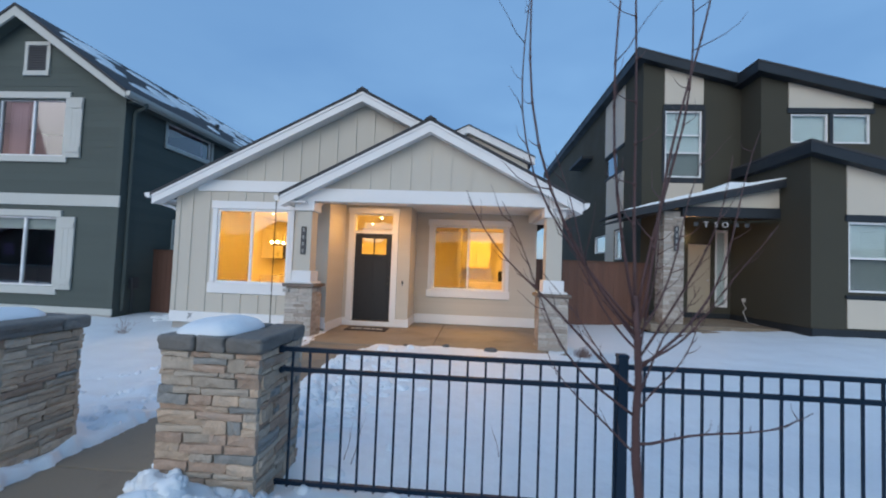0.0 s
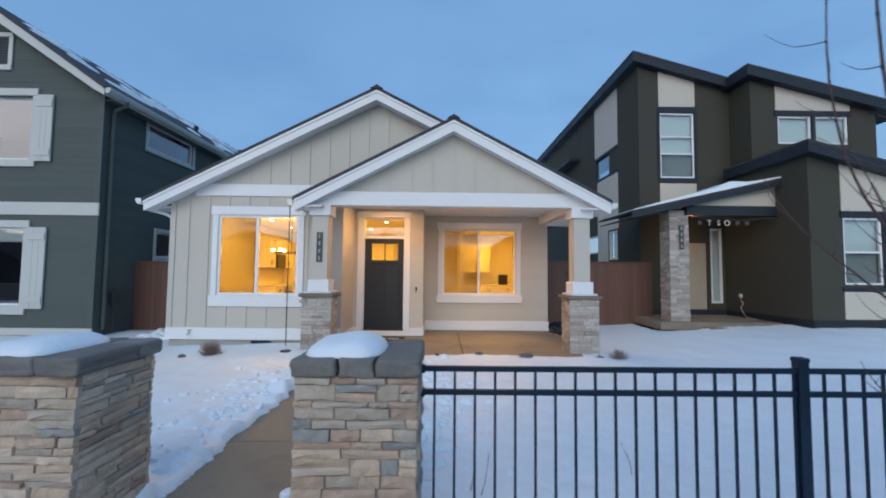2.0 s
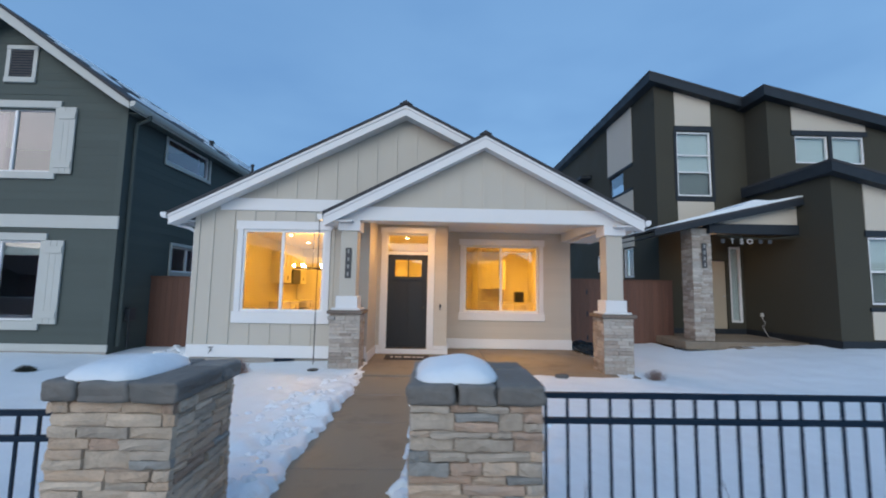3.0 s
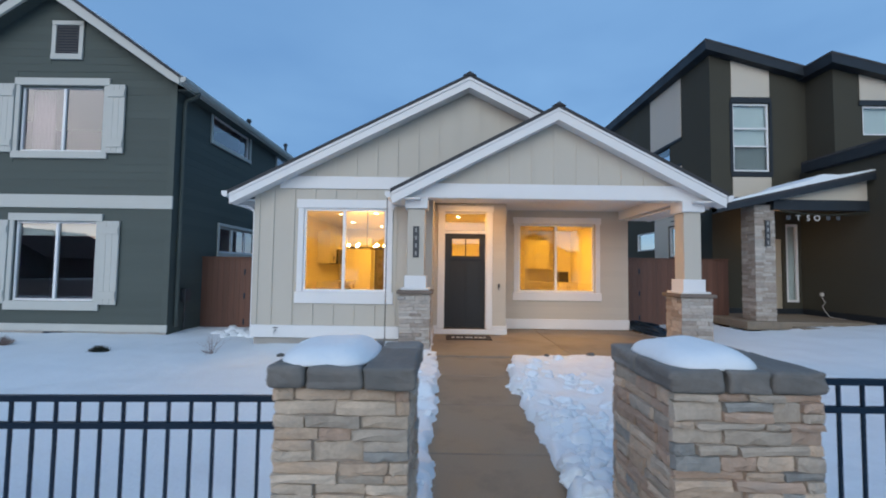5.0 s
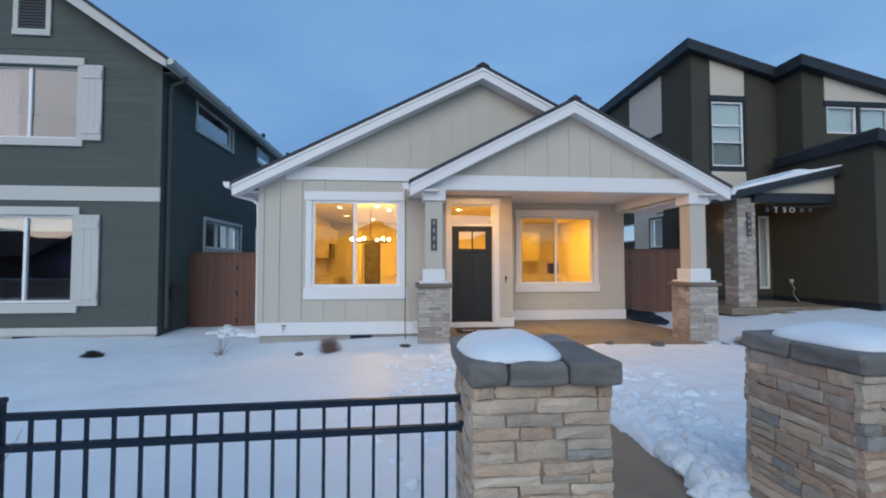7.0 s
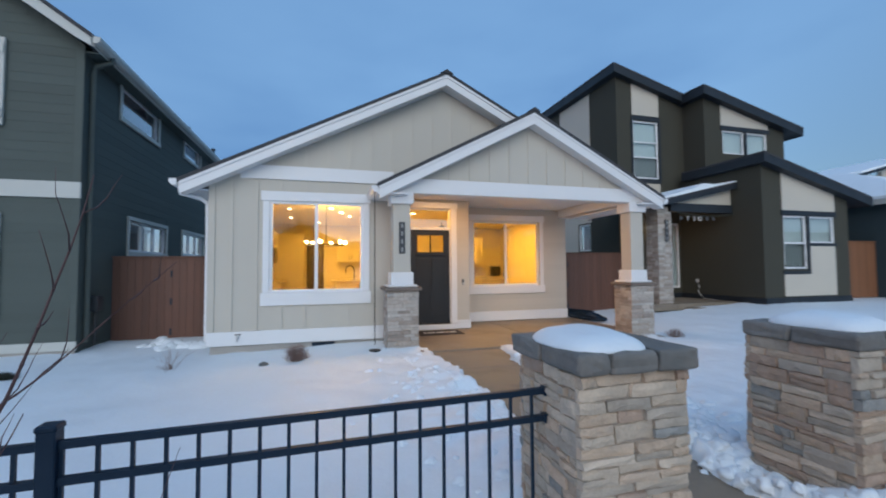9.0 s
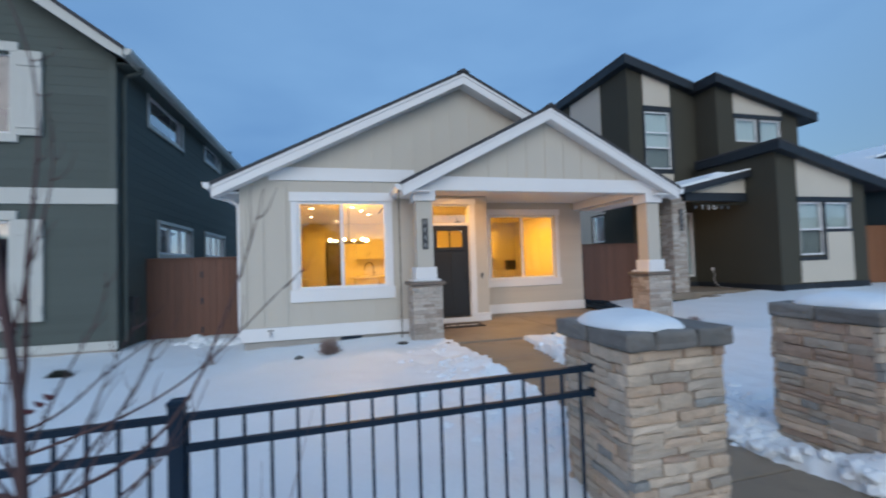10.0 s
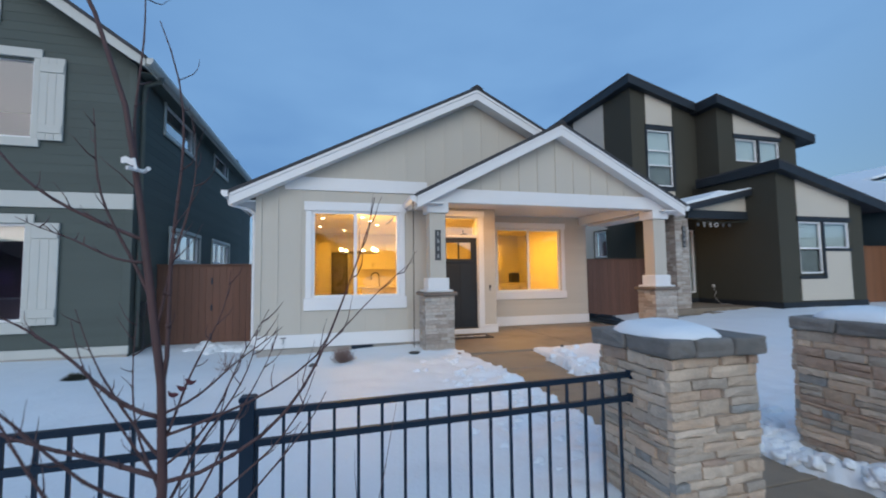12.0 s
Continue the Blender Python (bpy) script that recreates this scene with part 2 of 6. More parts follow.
STONE = [mat("ledgestone_" + k, c, 0.88, 0.22, 3.2, 0.7, 13.0, rnd=0.14, stretch=(1, 0.35, 0.35), dist=0.015, dirt=(0.31, 0.275, 0.235), dirt_amount=0.6, dscale=1.6, spec=0.2)
         for k, c in (("tan", (0.53, 0.405, 0.30)), ("sand", (0.57, 0.465, 0.36)), ("grey", (0.44, 0.375, 0.305)), ("blue", (0.30, 0.295, 0.275)), ("rust", (0.42, 0.305, 0.23)))]
STONE_LIGHT = [mat("pale_ledgestone_" + k, c, 0.85, 0.2, 3.2, 0.8, 13.0, rnd=0.16, stretch=(1, 0.35, 0.35), dist=0.015, spec=0.25)
               for k, c in (("ash", (0.41, 0.365, 0.32)), ("stone", (0.45, 0.415, 0.37)), ("brown", (0.35, 0.30, 0.255)))]
M_CAPBROWN = mat("brown_cap_stone", (0.17, 0.135, 0.11), 0.75, 0.15, 5.0, 0.3, 60.0)
M_BARK = mat("young_bark", (0.088, 0.047, 0.046), 0.7, 0.25, 14.0, 0.5, 70.0, stretch=(1, 1, 0.4))
M_SHRUB = mat("dry_shrub_twigs", (0.22, 0.155, 0.135), 0.8, 0.3, 9.0, 0.2, 60.0)
M_TUFT = mat("dark_evergreen", (0.03, 0.035, 0.025), 0.8, 0.3, 9.0, 0.2, 60.0)
M_SEED = mat("dark_red_leaf", (0.07, 0.014, 0.02), 0.7, 0.2, 9.0, 0.2, 60.0)
M_METAL = mat("brushed_steel", (0.5, 0.5, 0.5), 0.35, 0.05, 4.0, 0.05, 90.0, metal=1.0)
M_DARKMETAL = mat("dark_bronze", (0.04, 0.035, 0.03), 0.4, 0.1, 4.0, 0.05, 90.0, metal=0.6)
M_IWALL = mat("cream_room_paint", (0.76, 0.70, 0.60), 0.7, 0.025, 1.2, 0.05, 90.0)
M_ICEIL = mat("room_ceiling_paint", (0.8, 0.77, 0.71), 0.8, 0.02, 1.2, 0.05, 90.0)
M_IFLOOR = mat("plank_floor", (0.34, 0.25, 0.17), 0.45, 0.15, 2.0, 0.1, 50.0, stretch=(0.4, 4, 1))
M_CAB = mat("white_cabinet", (0.74, 0.69, 0.6), 0.4, 0.03, 2.0, 0.04, 90.0)
M_COUNTER = mat("pale_quartz", (0.66, 0.62, 0.56), 0.25, 0.06, 6.0, 0.02, 90.0)
M_OVEN = mat("black_glass", (0.015, 0.015, 0.018), 0.12, 0.05, 4.0, 0.0, 90.0)
M_DARKDOOR = mat("dark_pantry_door", (0.09, 0.075, 0.06), 0.5, 0.1, 2.0, 0.1, 60.0, stretch=(3, 3, 0.4))
M_SMOKED = mat("smoked_glass", (0.13, 0.115, 0.09), 0.3, 0.1, 4.0, 0.0, 90.0)
M_BLIND = mat("pale_blind", (0.60, 0.70, 0.70), 0.6, 0.05, 1.5, 0.05, 60.0)
# drape colour holds the pink that the upper pane mirrors
M_PANE_TINT = mat("mirrored_pink_drape", (0.30, 0.21, 0.25), 0.8, 0.12, 1.5, 0.1, 60.0, stretch=(6, 6, 0.3))
M_DARKROOM = mat("dim_room_wall", (0.30, 0.18, 0.30), 0.8, 0.2, 1.0, 0.05, 60.0)
M_MAT = mat("coir_mat", (0.035, 0.03, 0.028), 0.95, 0.2, 10.0, 0.6, 160.0)
M_LETTER = mat("pale_letter", (0.55, 0.53, 0.5), 0.6, 0.05, 3.0, 0.0, 60.0)
M_FIGURE = mat("dull_grey_figure", (0.30, 0.30, 0.29), 0.6, 0.05, 3.0, 0.0, 60.0)
M_PLAQUE = mat("dark_plaque", (0.05, 0.052, 0.056), 0.5, 0.08, 3.0, 0.05, 60.0)
M_BEIGEDOOR = mat("beige_front_door", (0.42, 0.36, 0.27), 0.45, 0.05, 2.0, 0.05, 60.0)
M_ROCK = mat("landscape_rock", (0.10, 0.10, 0.095), 0.85, 0.3, 8.0, 0.5, 40.0)
M_ROAD = mat("worn_asphalt", (0.055, 0.055, 0.058), 0.85, 0.2, 1.2, 0.3, 60.0)
M_HILL = mat("far_hill", (0.06, 0.07, 0.09), 0.95, 0.2, 0.01, 0.0, 1.0)
G_CLEAR = glass("clear_inner_glass", 0.0)
G_WARM = glass("window_glass", 3.1)
G_DARK = glass("coated_window_glass", 3.5, (0.8, 0.8, 0.82))
G_SCREEN = glass("insect_screen_mesh", 0.0, (0.74, 0.74, 0.75))
G_BLUE = glass("sky_mirroring_glass", 3.0, (0.96, 0.985, 0.985))
GLOW_BULB = glow("warm_bulb", (1.0, 0.72, 0.34), 11.0)
GLOW_CAN = glow("can_light_lens", (1.0, 0.70, 0.34), 10.0)


# ---- building helpers ----
def base_of(ob):
    p = Vector((0, 0, 0))
    while ob is not None:
        p = p + ob.location
        ob = ob.parent
    return p


def thing(name, at=(0, 0, 0), label="", category="", group="", kind=""):
    ob = new(name)
    ob.empty_display_size = 0.1
    ob.location = at
    return tagged(ob, label, category, group, kind)


def finish(bm, name, material, smooth=False):
    bmesh.ops.recalc_face_normals(bm, faces=bm.faces)
    me = bpy.data.meshes.new(name)
    bm.to_mesh(me)
    bm.free()
    for m in (material if isinstance(material, (list, tuple)) else [material]):
        me.materials.append(m)
    if smooth:
        me.polygons.foreach_set("use_smooth", [True] * len(me.polygons))
    return me


def part(name, bm, material, parent, label="", smooth=False):
    """Links a bmesh, drawn in world places, as one mesh under a thing or a part."""
    off = base_of(parent)
    bmesh.ops.translate(bm, verts=bm.verts, vec=-off)
    ob = new(name, finish(bm, name, material, smooth))
    ob.parent = parent
    return tagged(ob, label)


def solo(name, bm, material, label="", category="", group="", kind="", smooth=False):
    ob = new(name, finish(bm, name, material, smooth))
    return tagged(ob, label, category, group, kind)


def box(bm, x0, x1, y0, y1, z0, z1, bev=0.0):
    r = bmesh.ops.create_cube(bm, size=1.0)
    for v in r["verts"]:
        v.co = Vector(((x0 + x1) / 2 + v.co.x * (x1 - x0), (y0 + y1) / 2 + v.co.y * (y1 - y0), (z0 + z1) / 2 + v.co.z * (z1 - z0)))
    if bev:
        edges = list({e for v in r["verts"] for e in v.link_edges})
        bmesh.ops.bevel(bm, geom=edges, offset=bev, segments=1, affect="EDGES", profile=0.5)
    return bm


def B(x0, x1, y0, y1, z0, z1, bev=0.0):
    return box(bmesh.new(), x0, x1, y0, y1, z0, z1, bev)


def prism(bm, pts, axis, a, b):
    """A flat outline, pushed from a to b along an axis: (x, z) along y, (y, z) along x, (x, y) along z."""
    def at(p, d):
        return {"y": (p[0], d, p[1]), "x": (d, p[0], p[1]), "z": (p[0], p[1], d)}[axis]
    lo = [bm.verts.new(at(p, a)) for p in pts]
    hi = [bm.verts.new(at(p, b)) for p in pts]
    bm.faces.new(lo)
    bm.faces.new(hi[::-1])
    for i in range(len(pts)):
        j = (i + 1) % len(pts)
        bm.faces.new((lo[i], hi[i], hi[j], lo[j]))
    return bm


def P(pts, axis, a, b):
    return prism(bmesh.new(), pts, axis, a, b)


def tube(bm, pts, radii, sides=6, cap=True):
    """A round limb through points, with a radius at each."""
    rings = []
    prev = Vector((0.13, 0.97, 0.21)).normalized()
    for i, p in enumerate(pts):
        p = Vector(p)
        d = Vector(pts[min(i + 1, len(pts) - 1)]) - Vector(pts[max(i - 1, 0)])
        d = d.normalized() if d.length > 1e-6 else Vector((0, 0, 1))
        u = prev - d * prev.dot(d)
        u = u.normalized() if u.length > 1e-4 else d.orthogonal().normalized()
        prev = u
        w = d.cross(u)
        rings.append([bm.verts.new(p + radii[i] * (math.cos(2 * math.pi * k / sides) * u + math.sin(2 * math.pi * k / sides) * w)) for k in range(sides)])
    for r0, r1 in zip(rings, rings[1:]):
        for k in range(sides):
            bm.faces.new((r0[k], r0[(k + 1) % sides], r1[(k + 1) % sides], r1[k]))
    if cap:
        bm.faces.new(rings[0][::-1])
        bm.faces.new(rings[-1])
    return bm


def wall_with_holes(bm, axis, a, b, u0, u1, z0, z1, holes):
    """One wall slab (axis x or y, thickness from a to b) with rectangular holes (u0, u1, z0, z1) through it."""
    us = sorted({u0, u1, *[h[0] for h in holes], *[h[1] for h in holes]})
    zs = sorted({z0, z1, *[h[2] for h in holes], *[h[3] for h in holes]})
    nu, nz = len(us) - 1, len(zs) - 1
    solid = {(i, j) for i in range(nu) for j in range(nz)
             if not any(h[0] < (us[i] + us[i + 1]) / 2 < h[1] and h[2] < (zs[j] + zs[j + 1]) / 2 < h[3] for h in holes)}
    made = {}

    def vert(i, j, d):
        if (i, j, d) not in made:
            made[i, j, d] = bm.verts.new((us[i], d, zs[j]) if axis == "y" else (d, us[i], zs[j]))
        return made[i, j, d]
    for i, j in solid:
        for d in (a, b):
            bm.faces.new([vert(i, j, d), vert(i + 1, j, d), vert(i + 1, j + 1, d), vert(i, j + 1, d)])
        for (ni, nj), (p, q) in (((i - 1, j), ((i, j), (i, j + 1))), ((i + 1, j), ((i + 1, j), (i + 1, j + 1))),
                                 ((i, j - 1), ((i, j), (i + 1, j))), ((i, j + 1), ((i, j + 1), (i + 1, j + 1)))):
            if (ni, nj) not in solid:
                bm.faces.new([vert(*p, a), vert(*q, a), vert(*q, b), vert(*p, b)])
    return bm


# ---- ground ----
def smooth(e0, e1, v):
    t = min(1.0, max(0.0, (v - e0) / (e1 - e0)))
    return t * t * (3 - 2 * t)


def fbm(x, y, s, o=4):
    return noise.fractal(Vector((x * s, y * s, 3.7)), 1.0, 2.0, o)


WALK_L, WALK_R = -2.93, -1.82
PORCH_Z, WALK_Z, PAVE_Z = -0.06, -0.085, -0.16


def terrain(x, y):
    """The lie of the land: level before the middle house, a gentle rise towards the houses on the +x side."""
    return 0.30 * smooth(2.5, 8.5, x) * smooth(3.0, 9.5, y) - 0.05 * smooth(-4, -9, x) + 0.0


def on_walk(x, y):
    """How far inside the cleared paving a place lies (below 0: outside), with a ragged edge."""
    rag = 0.09 * fbm(x, y, 2.6) + 0.05 * fbm(x, y, 9.0)
    edge = WALK_R - 0.12 - 0.12 * smooth(3.7, 3.1, y) + 0.40 * smooth(2.75, 2.05, y) + 0.20 * smooth(6.2, 7.5, y)
    w = min(x - WALK_L, edge - x) + rag if y < 8.4 else -1
    if y > 7.7 and y < 8.4:
        w = max(w, min(x - WALK_L, y - 7.78, 1.55 - x) + 0.5 * rag)
    p = min(x + 3.05, 1.80 - x, y - 8.02) + 0.4 * rag
    s = min(1.55 - y, y + 1.4) + rag
    r = min(x - 4.6, 8.2 - x, y - 10.95) + 0.4 * rag
    return max(w, p, s, r)


def snow_height(x, y):
    z = terrain(x, y) - 0.095 + 0.05 * smooth(4.6, 2.0, abs(x + 1.6)) + 0.03 * fbm(x, y, 0.35) + 0.018 * fbm(x, y, 1.5, 3) + 0.006 * fbm(x, y, 4.2, 2)
    d = on_walk(x, y)
    # shovelled banks beside the walk
    if 1.4 < y < 8.2:
        side = smooth(0.95, 0.1, -d) if d < 0 else 1.0
        right = x > WALK_R - 0.2
        bank = side * (0.055 if right and y > 3.3 else 0.06 if right else 0.05) * (1.25 + 1.3 * fbm(x, y, 2.6, 2) + 0.35 * fbm(x + 7, y, 6.0, 1))
        if abs(x + 2.4) < 2.6:
            z += bank * (1 - 0.85 * smooth(6.2, 7.4, y))
        z += 0.03 * fbm(x, y, 2.8, 2) * smooth(3.4, 1.2, abs(x + 2.4)) + 0.006 * fbm(x, y, 7.0, 2) * smooth(3.4, 1.2, abs(x + 2.4))
    # the piled strip between the pavement and the fence
    strip = smooth(1.5, 1.9, y) * smooth(2.75, 2.3, y)
    if strip > 0 and x > WALK_R - 0.1:
        z += strip * (0.04 + 0.12 * max(0.0, fbm(x + 3, y, 2.4)) + 0.05 * abs(fbm(x, y, 8.0)))
    elif strip > 0:
        z += strip * 0.05 * fbm(x, y, 5.0)
    # the heap shovelled against the foot of the gate pillar
    heap = math.exp(-((x + 1.42) / 0.36) ** 2 - ((y - 2.12) / 0.25) ** 2)
    z += heap * (0.10 + 0.08 * fbm(x, y, 5.0) + 0.04 * fbm(x, y, 14.0))
    z -= 0.34 * smooth(-0.02, 0.10, d)
    return z


def snow_sheet(name, x0, x1, y0, y1, step, material, label):
    nx, ny = int(round((x1 - x0) / step)) + 1, int(round((y1 - y0) / step)) + 1
    verts = [(x0 + i * step, y0 + j * step, snow_height(x0 + i * step, y0 + j * step)) for j in range(ny) for i in range(nx)]
    faces = [(j * nx + i, j * nx + i + 1, (j + 1) * nx + i + 1, (j + 1) * nx + i) for j in range(ny - 1) for i in range(nx - 1)]
    me = bpy.data.meshes.new(name)
    me.from_pydata(verts, [], faces)
    me.materials.append(material)
    me.polygons.foreach_set("use_smooth", [True] * len(faces))
    return tagged(new(name, me), label, "snow", kind="stuff")


bm = bmesh.new()
rings = [0, 20, 40, 90, 250, 700, 2500]
prev = None
for r in rings[1:]:
    ring = [bm.verts.new((r * math.cos(a * math.pi / 24), 6 + r * math.sin(a * math.pi / 24), -0.34)) for a in range(48)]
    if prev is None:
        bm.faces.new(ring)
    else:
        for a in range(48):
            bm.faces.new((prev[a], ring[a], ring[(a + 1) % 48], prev[(a + 1) % 48]))
    prev = ring
solo("ground", bm, M_SNOW, "snow-covered level ground reaching to the horizon", "ground", kind="structure")
snow_sheet("garden_snow", -3.9, 2.5, 1.5, 8.9, 0.035, M_SNOW_LUMP, "lumpy shovelled snow beside the garden walk")
snow_sheet("lawn_snow_west", -15.9, -3.9, 1.5, 12.9, 0.08, M_SNOW, "smooth snow over the front lawns")
snow_sheet("lawn_snow_east", 2.5, 22.5, 1.5, 14.3, 0.08, M_SNOW, "smooth snow over the front lawns")
snow_sheet("back_snow", -3.9, 2.5, 8.9, 13.9, 0.1, M_SNOW, "thin snow beside the house wall")

# paving: slabs of the garden walk, the porch floor and the pavement
walk_floor = thing("garden_walk", (-2.38, 2, WALK_Z), "wet concrete garden walk, cleared of snow", "walk", kind="structure")
for k in range(5):
    y0 = 1.62 + k * 1.22
    part("slab", B(WALK_L - 0.12, WALK_R + 0.12, y0 + 0.006, y0 + 1.214, WALK_Z - 0.1, WALK_Z, 0.006), M_WALK, walk_floor)
porch_floor = thing("porch_floor", (-0.6, 9, PORCH_Z), "pale brown concrete porch floor, damp, lit by the porch lamp", "floor", kind="structure")
for x0, x1 in ((-3.1, -0.62), (-0.61, 1.9)):
    for y0, y1 in ((7.74, 11.05),):
        part("slab", B(x0, x1, y0, y1, PORCH_Z - 0.15, PORCH_Z, 0.008), M_WALK, porch_floor)
pavement = thing("pavement", (0, 0.5, PAVE_Z), "grey concrete pavement along the fence", "pavement", kind="structure")
for k in range(16):
    x0 = -14 + k * 1.5
    part("slab", B(x0 + 0.005, x0 + 1.495, -1.3, 1.6, PAVE_Z - 0.1, PAVE_Z, 0.006), M_SIDEWALK, pavement)


# ---- windows ----
def window(parent, axis_y, x0, x1, z0, z1, depth, frame_mat, pane_mat, split="v", bars=(), name="window", fw=0.05, flip=None):
    """A vinyl window in the wall whose outer face is y = axis_y: frame, sash bars and panes. flip: the same on a wall along x."""
    def bx(a0, a1, d0, d1, c0, c1, bev=0.0):
        if flip is None:
            return B(a0, a1, axis_y + d0, axis_y + d1, c0, c1, bev)
        s = flip
        return B(min(axis_y + s * d0, axis_y + s * d1), max(axis_y + s * d0, axis_y + s * d1), a0, a1, c0, c1, bev)
    w = part(name, bx(x0, x1, depth, depth + 0.07, z1 - fw, z1, 0.004), frame_mat, parent)
    part("window_frame", bx(x0, x1, depth, depth + 0.07, z0, z0 + fw, 0.004), frame_mat, w)
    part("window_frame", bx(x0, x0 + fw, depth, depth + 0.07, z0 + fw, z1 - fw, 0.004), frame_mat, w)
    part("window_frame", bx(x1 - fw, x1, depth, depth + 0.07, z0 + fw, z1 - fw, 0.004), frame_mat, w)
    xs, zs = [x0 + fw], [z0 + fw]
    for b in bars:
        if split == "v":
            part("mullion", bx(b - 0.03, b + 0.03, depth - 0.008, depth + 0.062, z0 + fw, z1 - fw, 0.004), frame_mat, w)
            xs += [b - 0.03, b + 0.03]
        else:
            part("mullion", bx(x0 + fw, x1 - fw, depth - 0.008, depth + 0.062, b - 0.025, b + 0.025, 0.004), frame_mat, w)
            zs += [b - 0.025, b + 0.025]
    xs.append(x1 - fw)
    zs.append(z1 - fw)
    for i in range(0, len(xs), 2):
        for j in range(0, len(zs), 2):
            p = part("pane", bx(xs[i], xs[i + 1], depth + 0.03, depth + 0.036, zs[j], zs[j + 1]), pane_mat, w)
            glaze(p, 1 if flip is None else 0, -1 if flip is None else -flip)
    return w


def casing(parent, y, x0, x1, z0, z1, w, material, head=0.0, sill=0.0, proud=0.03, flip=None, ear=0.0):
    """Flat boards round an opening, with a taller head and a sill board if asked."""
    def bx(a0, a1, c0, c1, d):
        if flip is None:
            return B(a0, a1, y - d, y + 0.004, c0, c1, 0.006)
        return B(min(y - flip * d, y + flip * 0.004), max(y - flip * d, y + flip * 0.004), a0, a1, c0, c1, 0.006)
    part("casing", bx(x0 - w, x0, z0, z1, proud), material, parent)
    part("casing", bx(x1, x1 + w, z0, z1, proud), material, parent)
    part("head_casing", bx(x0 - w - ear, x1 + w + ear, z1, z1 + w + head, proud + 0.008), material, parent)
    if sill:
        part("window_sill", bx(x0 - w - ear, x1 + w + ear, z0 - sill, z0, proud + 0.012), material, parent)


# ---- the middle house ----
HX0, HX1, HY = -6.60, 1.75, 8.85
DY, WY = 10.03, 11.05
PX0, JX = -3.08, -1.45
T = 0.16
house = thing("house", (-2.4, 9.0, 0), "single-storey cream board-and-batten house with white trim and a lit porch", "house")
w1 = (-5.63, -3.98, 0.92, 2.57)
w2 = (-0.985, 0.93, 0.85, 2.56)
dr = (-2.85, -1.89, 0.06, 2.70)
part("front_wall", wall_with_holes(bmesh.new(), "y", HY, HY + T, HX0, PX0, 0.02, 3.1, [w1]), M_CREAM, house)
part("porch_side_wall", B(PX0 - T, PX0, HY + T, DY + T, -0.1, 3.1), M_CREAM, house)
part("door_wall", wall_with_holes(bmesh.new(), "y", DY, DY + T, PX0, JX, -0.1, 3.1, [dr]), M_CREAM, house)
part("jog_wall", B(JX - T, JX, DY + T, WY + T, -0.1, 3.1), M_CREAM, house)
part("porch_back_wall", wall_with_holes(bmesh.new(), "y", WY, WY + T, JX, HX1, -0.1, 3.1, [w2]), M_CREAM, house)
part("side_wall", B(HX0, HX0 + T, HY + T, 20.0, -0.1, 3.0), M_CREAM, house)
part("side_wall", B(HX1 - T, HX1, WY + T, 20.0, -0.1, 3.0), M_CREAM, house)
part("back_wall", B(HX0 + T, HX1 - T, 15.2, 15.2 + T, -0.1, 3.0), M_IWALL, house)
part("footing", B(HX0 + 0.03, PX0, HY + 0.03, HY + T, -0.3, 0.02), M_CONC, house)
part("footing", B(HX0 + 0.03, HX0 + T, HY + T, 20.0, -0.3, -0.1), M_CONC, house)
# gable wall above the frieze, and the frieze boards
SL = 0.507
RX, RZ = -2.39, 5.14


def rake_z(x):
    return RZ - SL * abs(x - RX)


part("gable_wall", P([(HX0, 3.08), (HX0, rake_z(HX0) - 0.14), (RX, RZ - 0.14), (HX1, rake_z(HX1) - 0.14), (HX1, 3.08)], "y", HY + 0.002, HY + T), M_CREAM, house)
part("frieze_board", B(-6.12, -3.4, HY - 0.035, HY + 0.004, 2.96, 3.21, 0.006), M_WHITE, house)
part("skirt_board", B(HX0 - 0.02, PX0 + 0.0, HY - 0.035, HY + 0.004, 0.02, 0.26, 0.006), M_WHITE, house)
part("skirt_board", B(HX0 - 0.02, HX0 + 0.01, HY + 0.004, 19.0, 0.02, 0.26, 0.006), M_WHITE, house)
part("skirt_board", B(PX0 + 0.03, JX + 0.03, DY - 0.034, DY + 0.004, -0.05, 0.056, 0.004), M_WHITE, house)
for x0, x1 in ((PX0 + 0.03, dr[0] - 0.142), (dr[1] + 0.142, JX + 0.03)):
    part("skirt_board", B(x0, x1, DY - 0.03, DY + 0.004, 0.058, 0.14, 0.004), M_WHITE, house)
part("skirt_board", B(JX - 0.001, JX + 0.03, DY + 0.004, WY - 0.03, -0.05, 0.16, 0.006), M_WHITE, house)
part("skirt_board", B(JX + 0.03, HX1 + 0.02, WY - 0.03, WY + 0.004, -0.05, 0.19, 0.006), M_WHITE, house)
part("skirt_board", B(PX0 - 0.001, PX0 + 0.03, HY - 0.03, DY - 0.03, -0.05, 0.14, 0.006), M_WHITE, house)
part("corner_board", B(HX0 - 0.02, HX0 + 0.09, HY - 0.02, HY + 0.004, 0.26, 2.9, 0.004), M_CREAM, house)
casing(house, HY, *w1, 0.115, M_WHITE, head=0.06, sill=0.23, ear=0.03)
casing(house, WY, *w2, 0.115, M_WHITE, head=0.05, sill=0.20, ear=0.03)
casing(house, DY, *dr, 0.14, M_WHITE, head=0.0, ear=0.02)
window(house, HY, *w1, 0.0, M_VINYL, G_WARM, bars=(-4.83,))
window(house, WY, *w2, 0.05, M_VINYL, G_WARM, bars=(-0.04,))
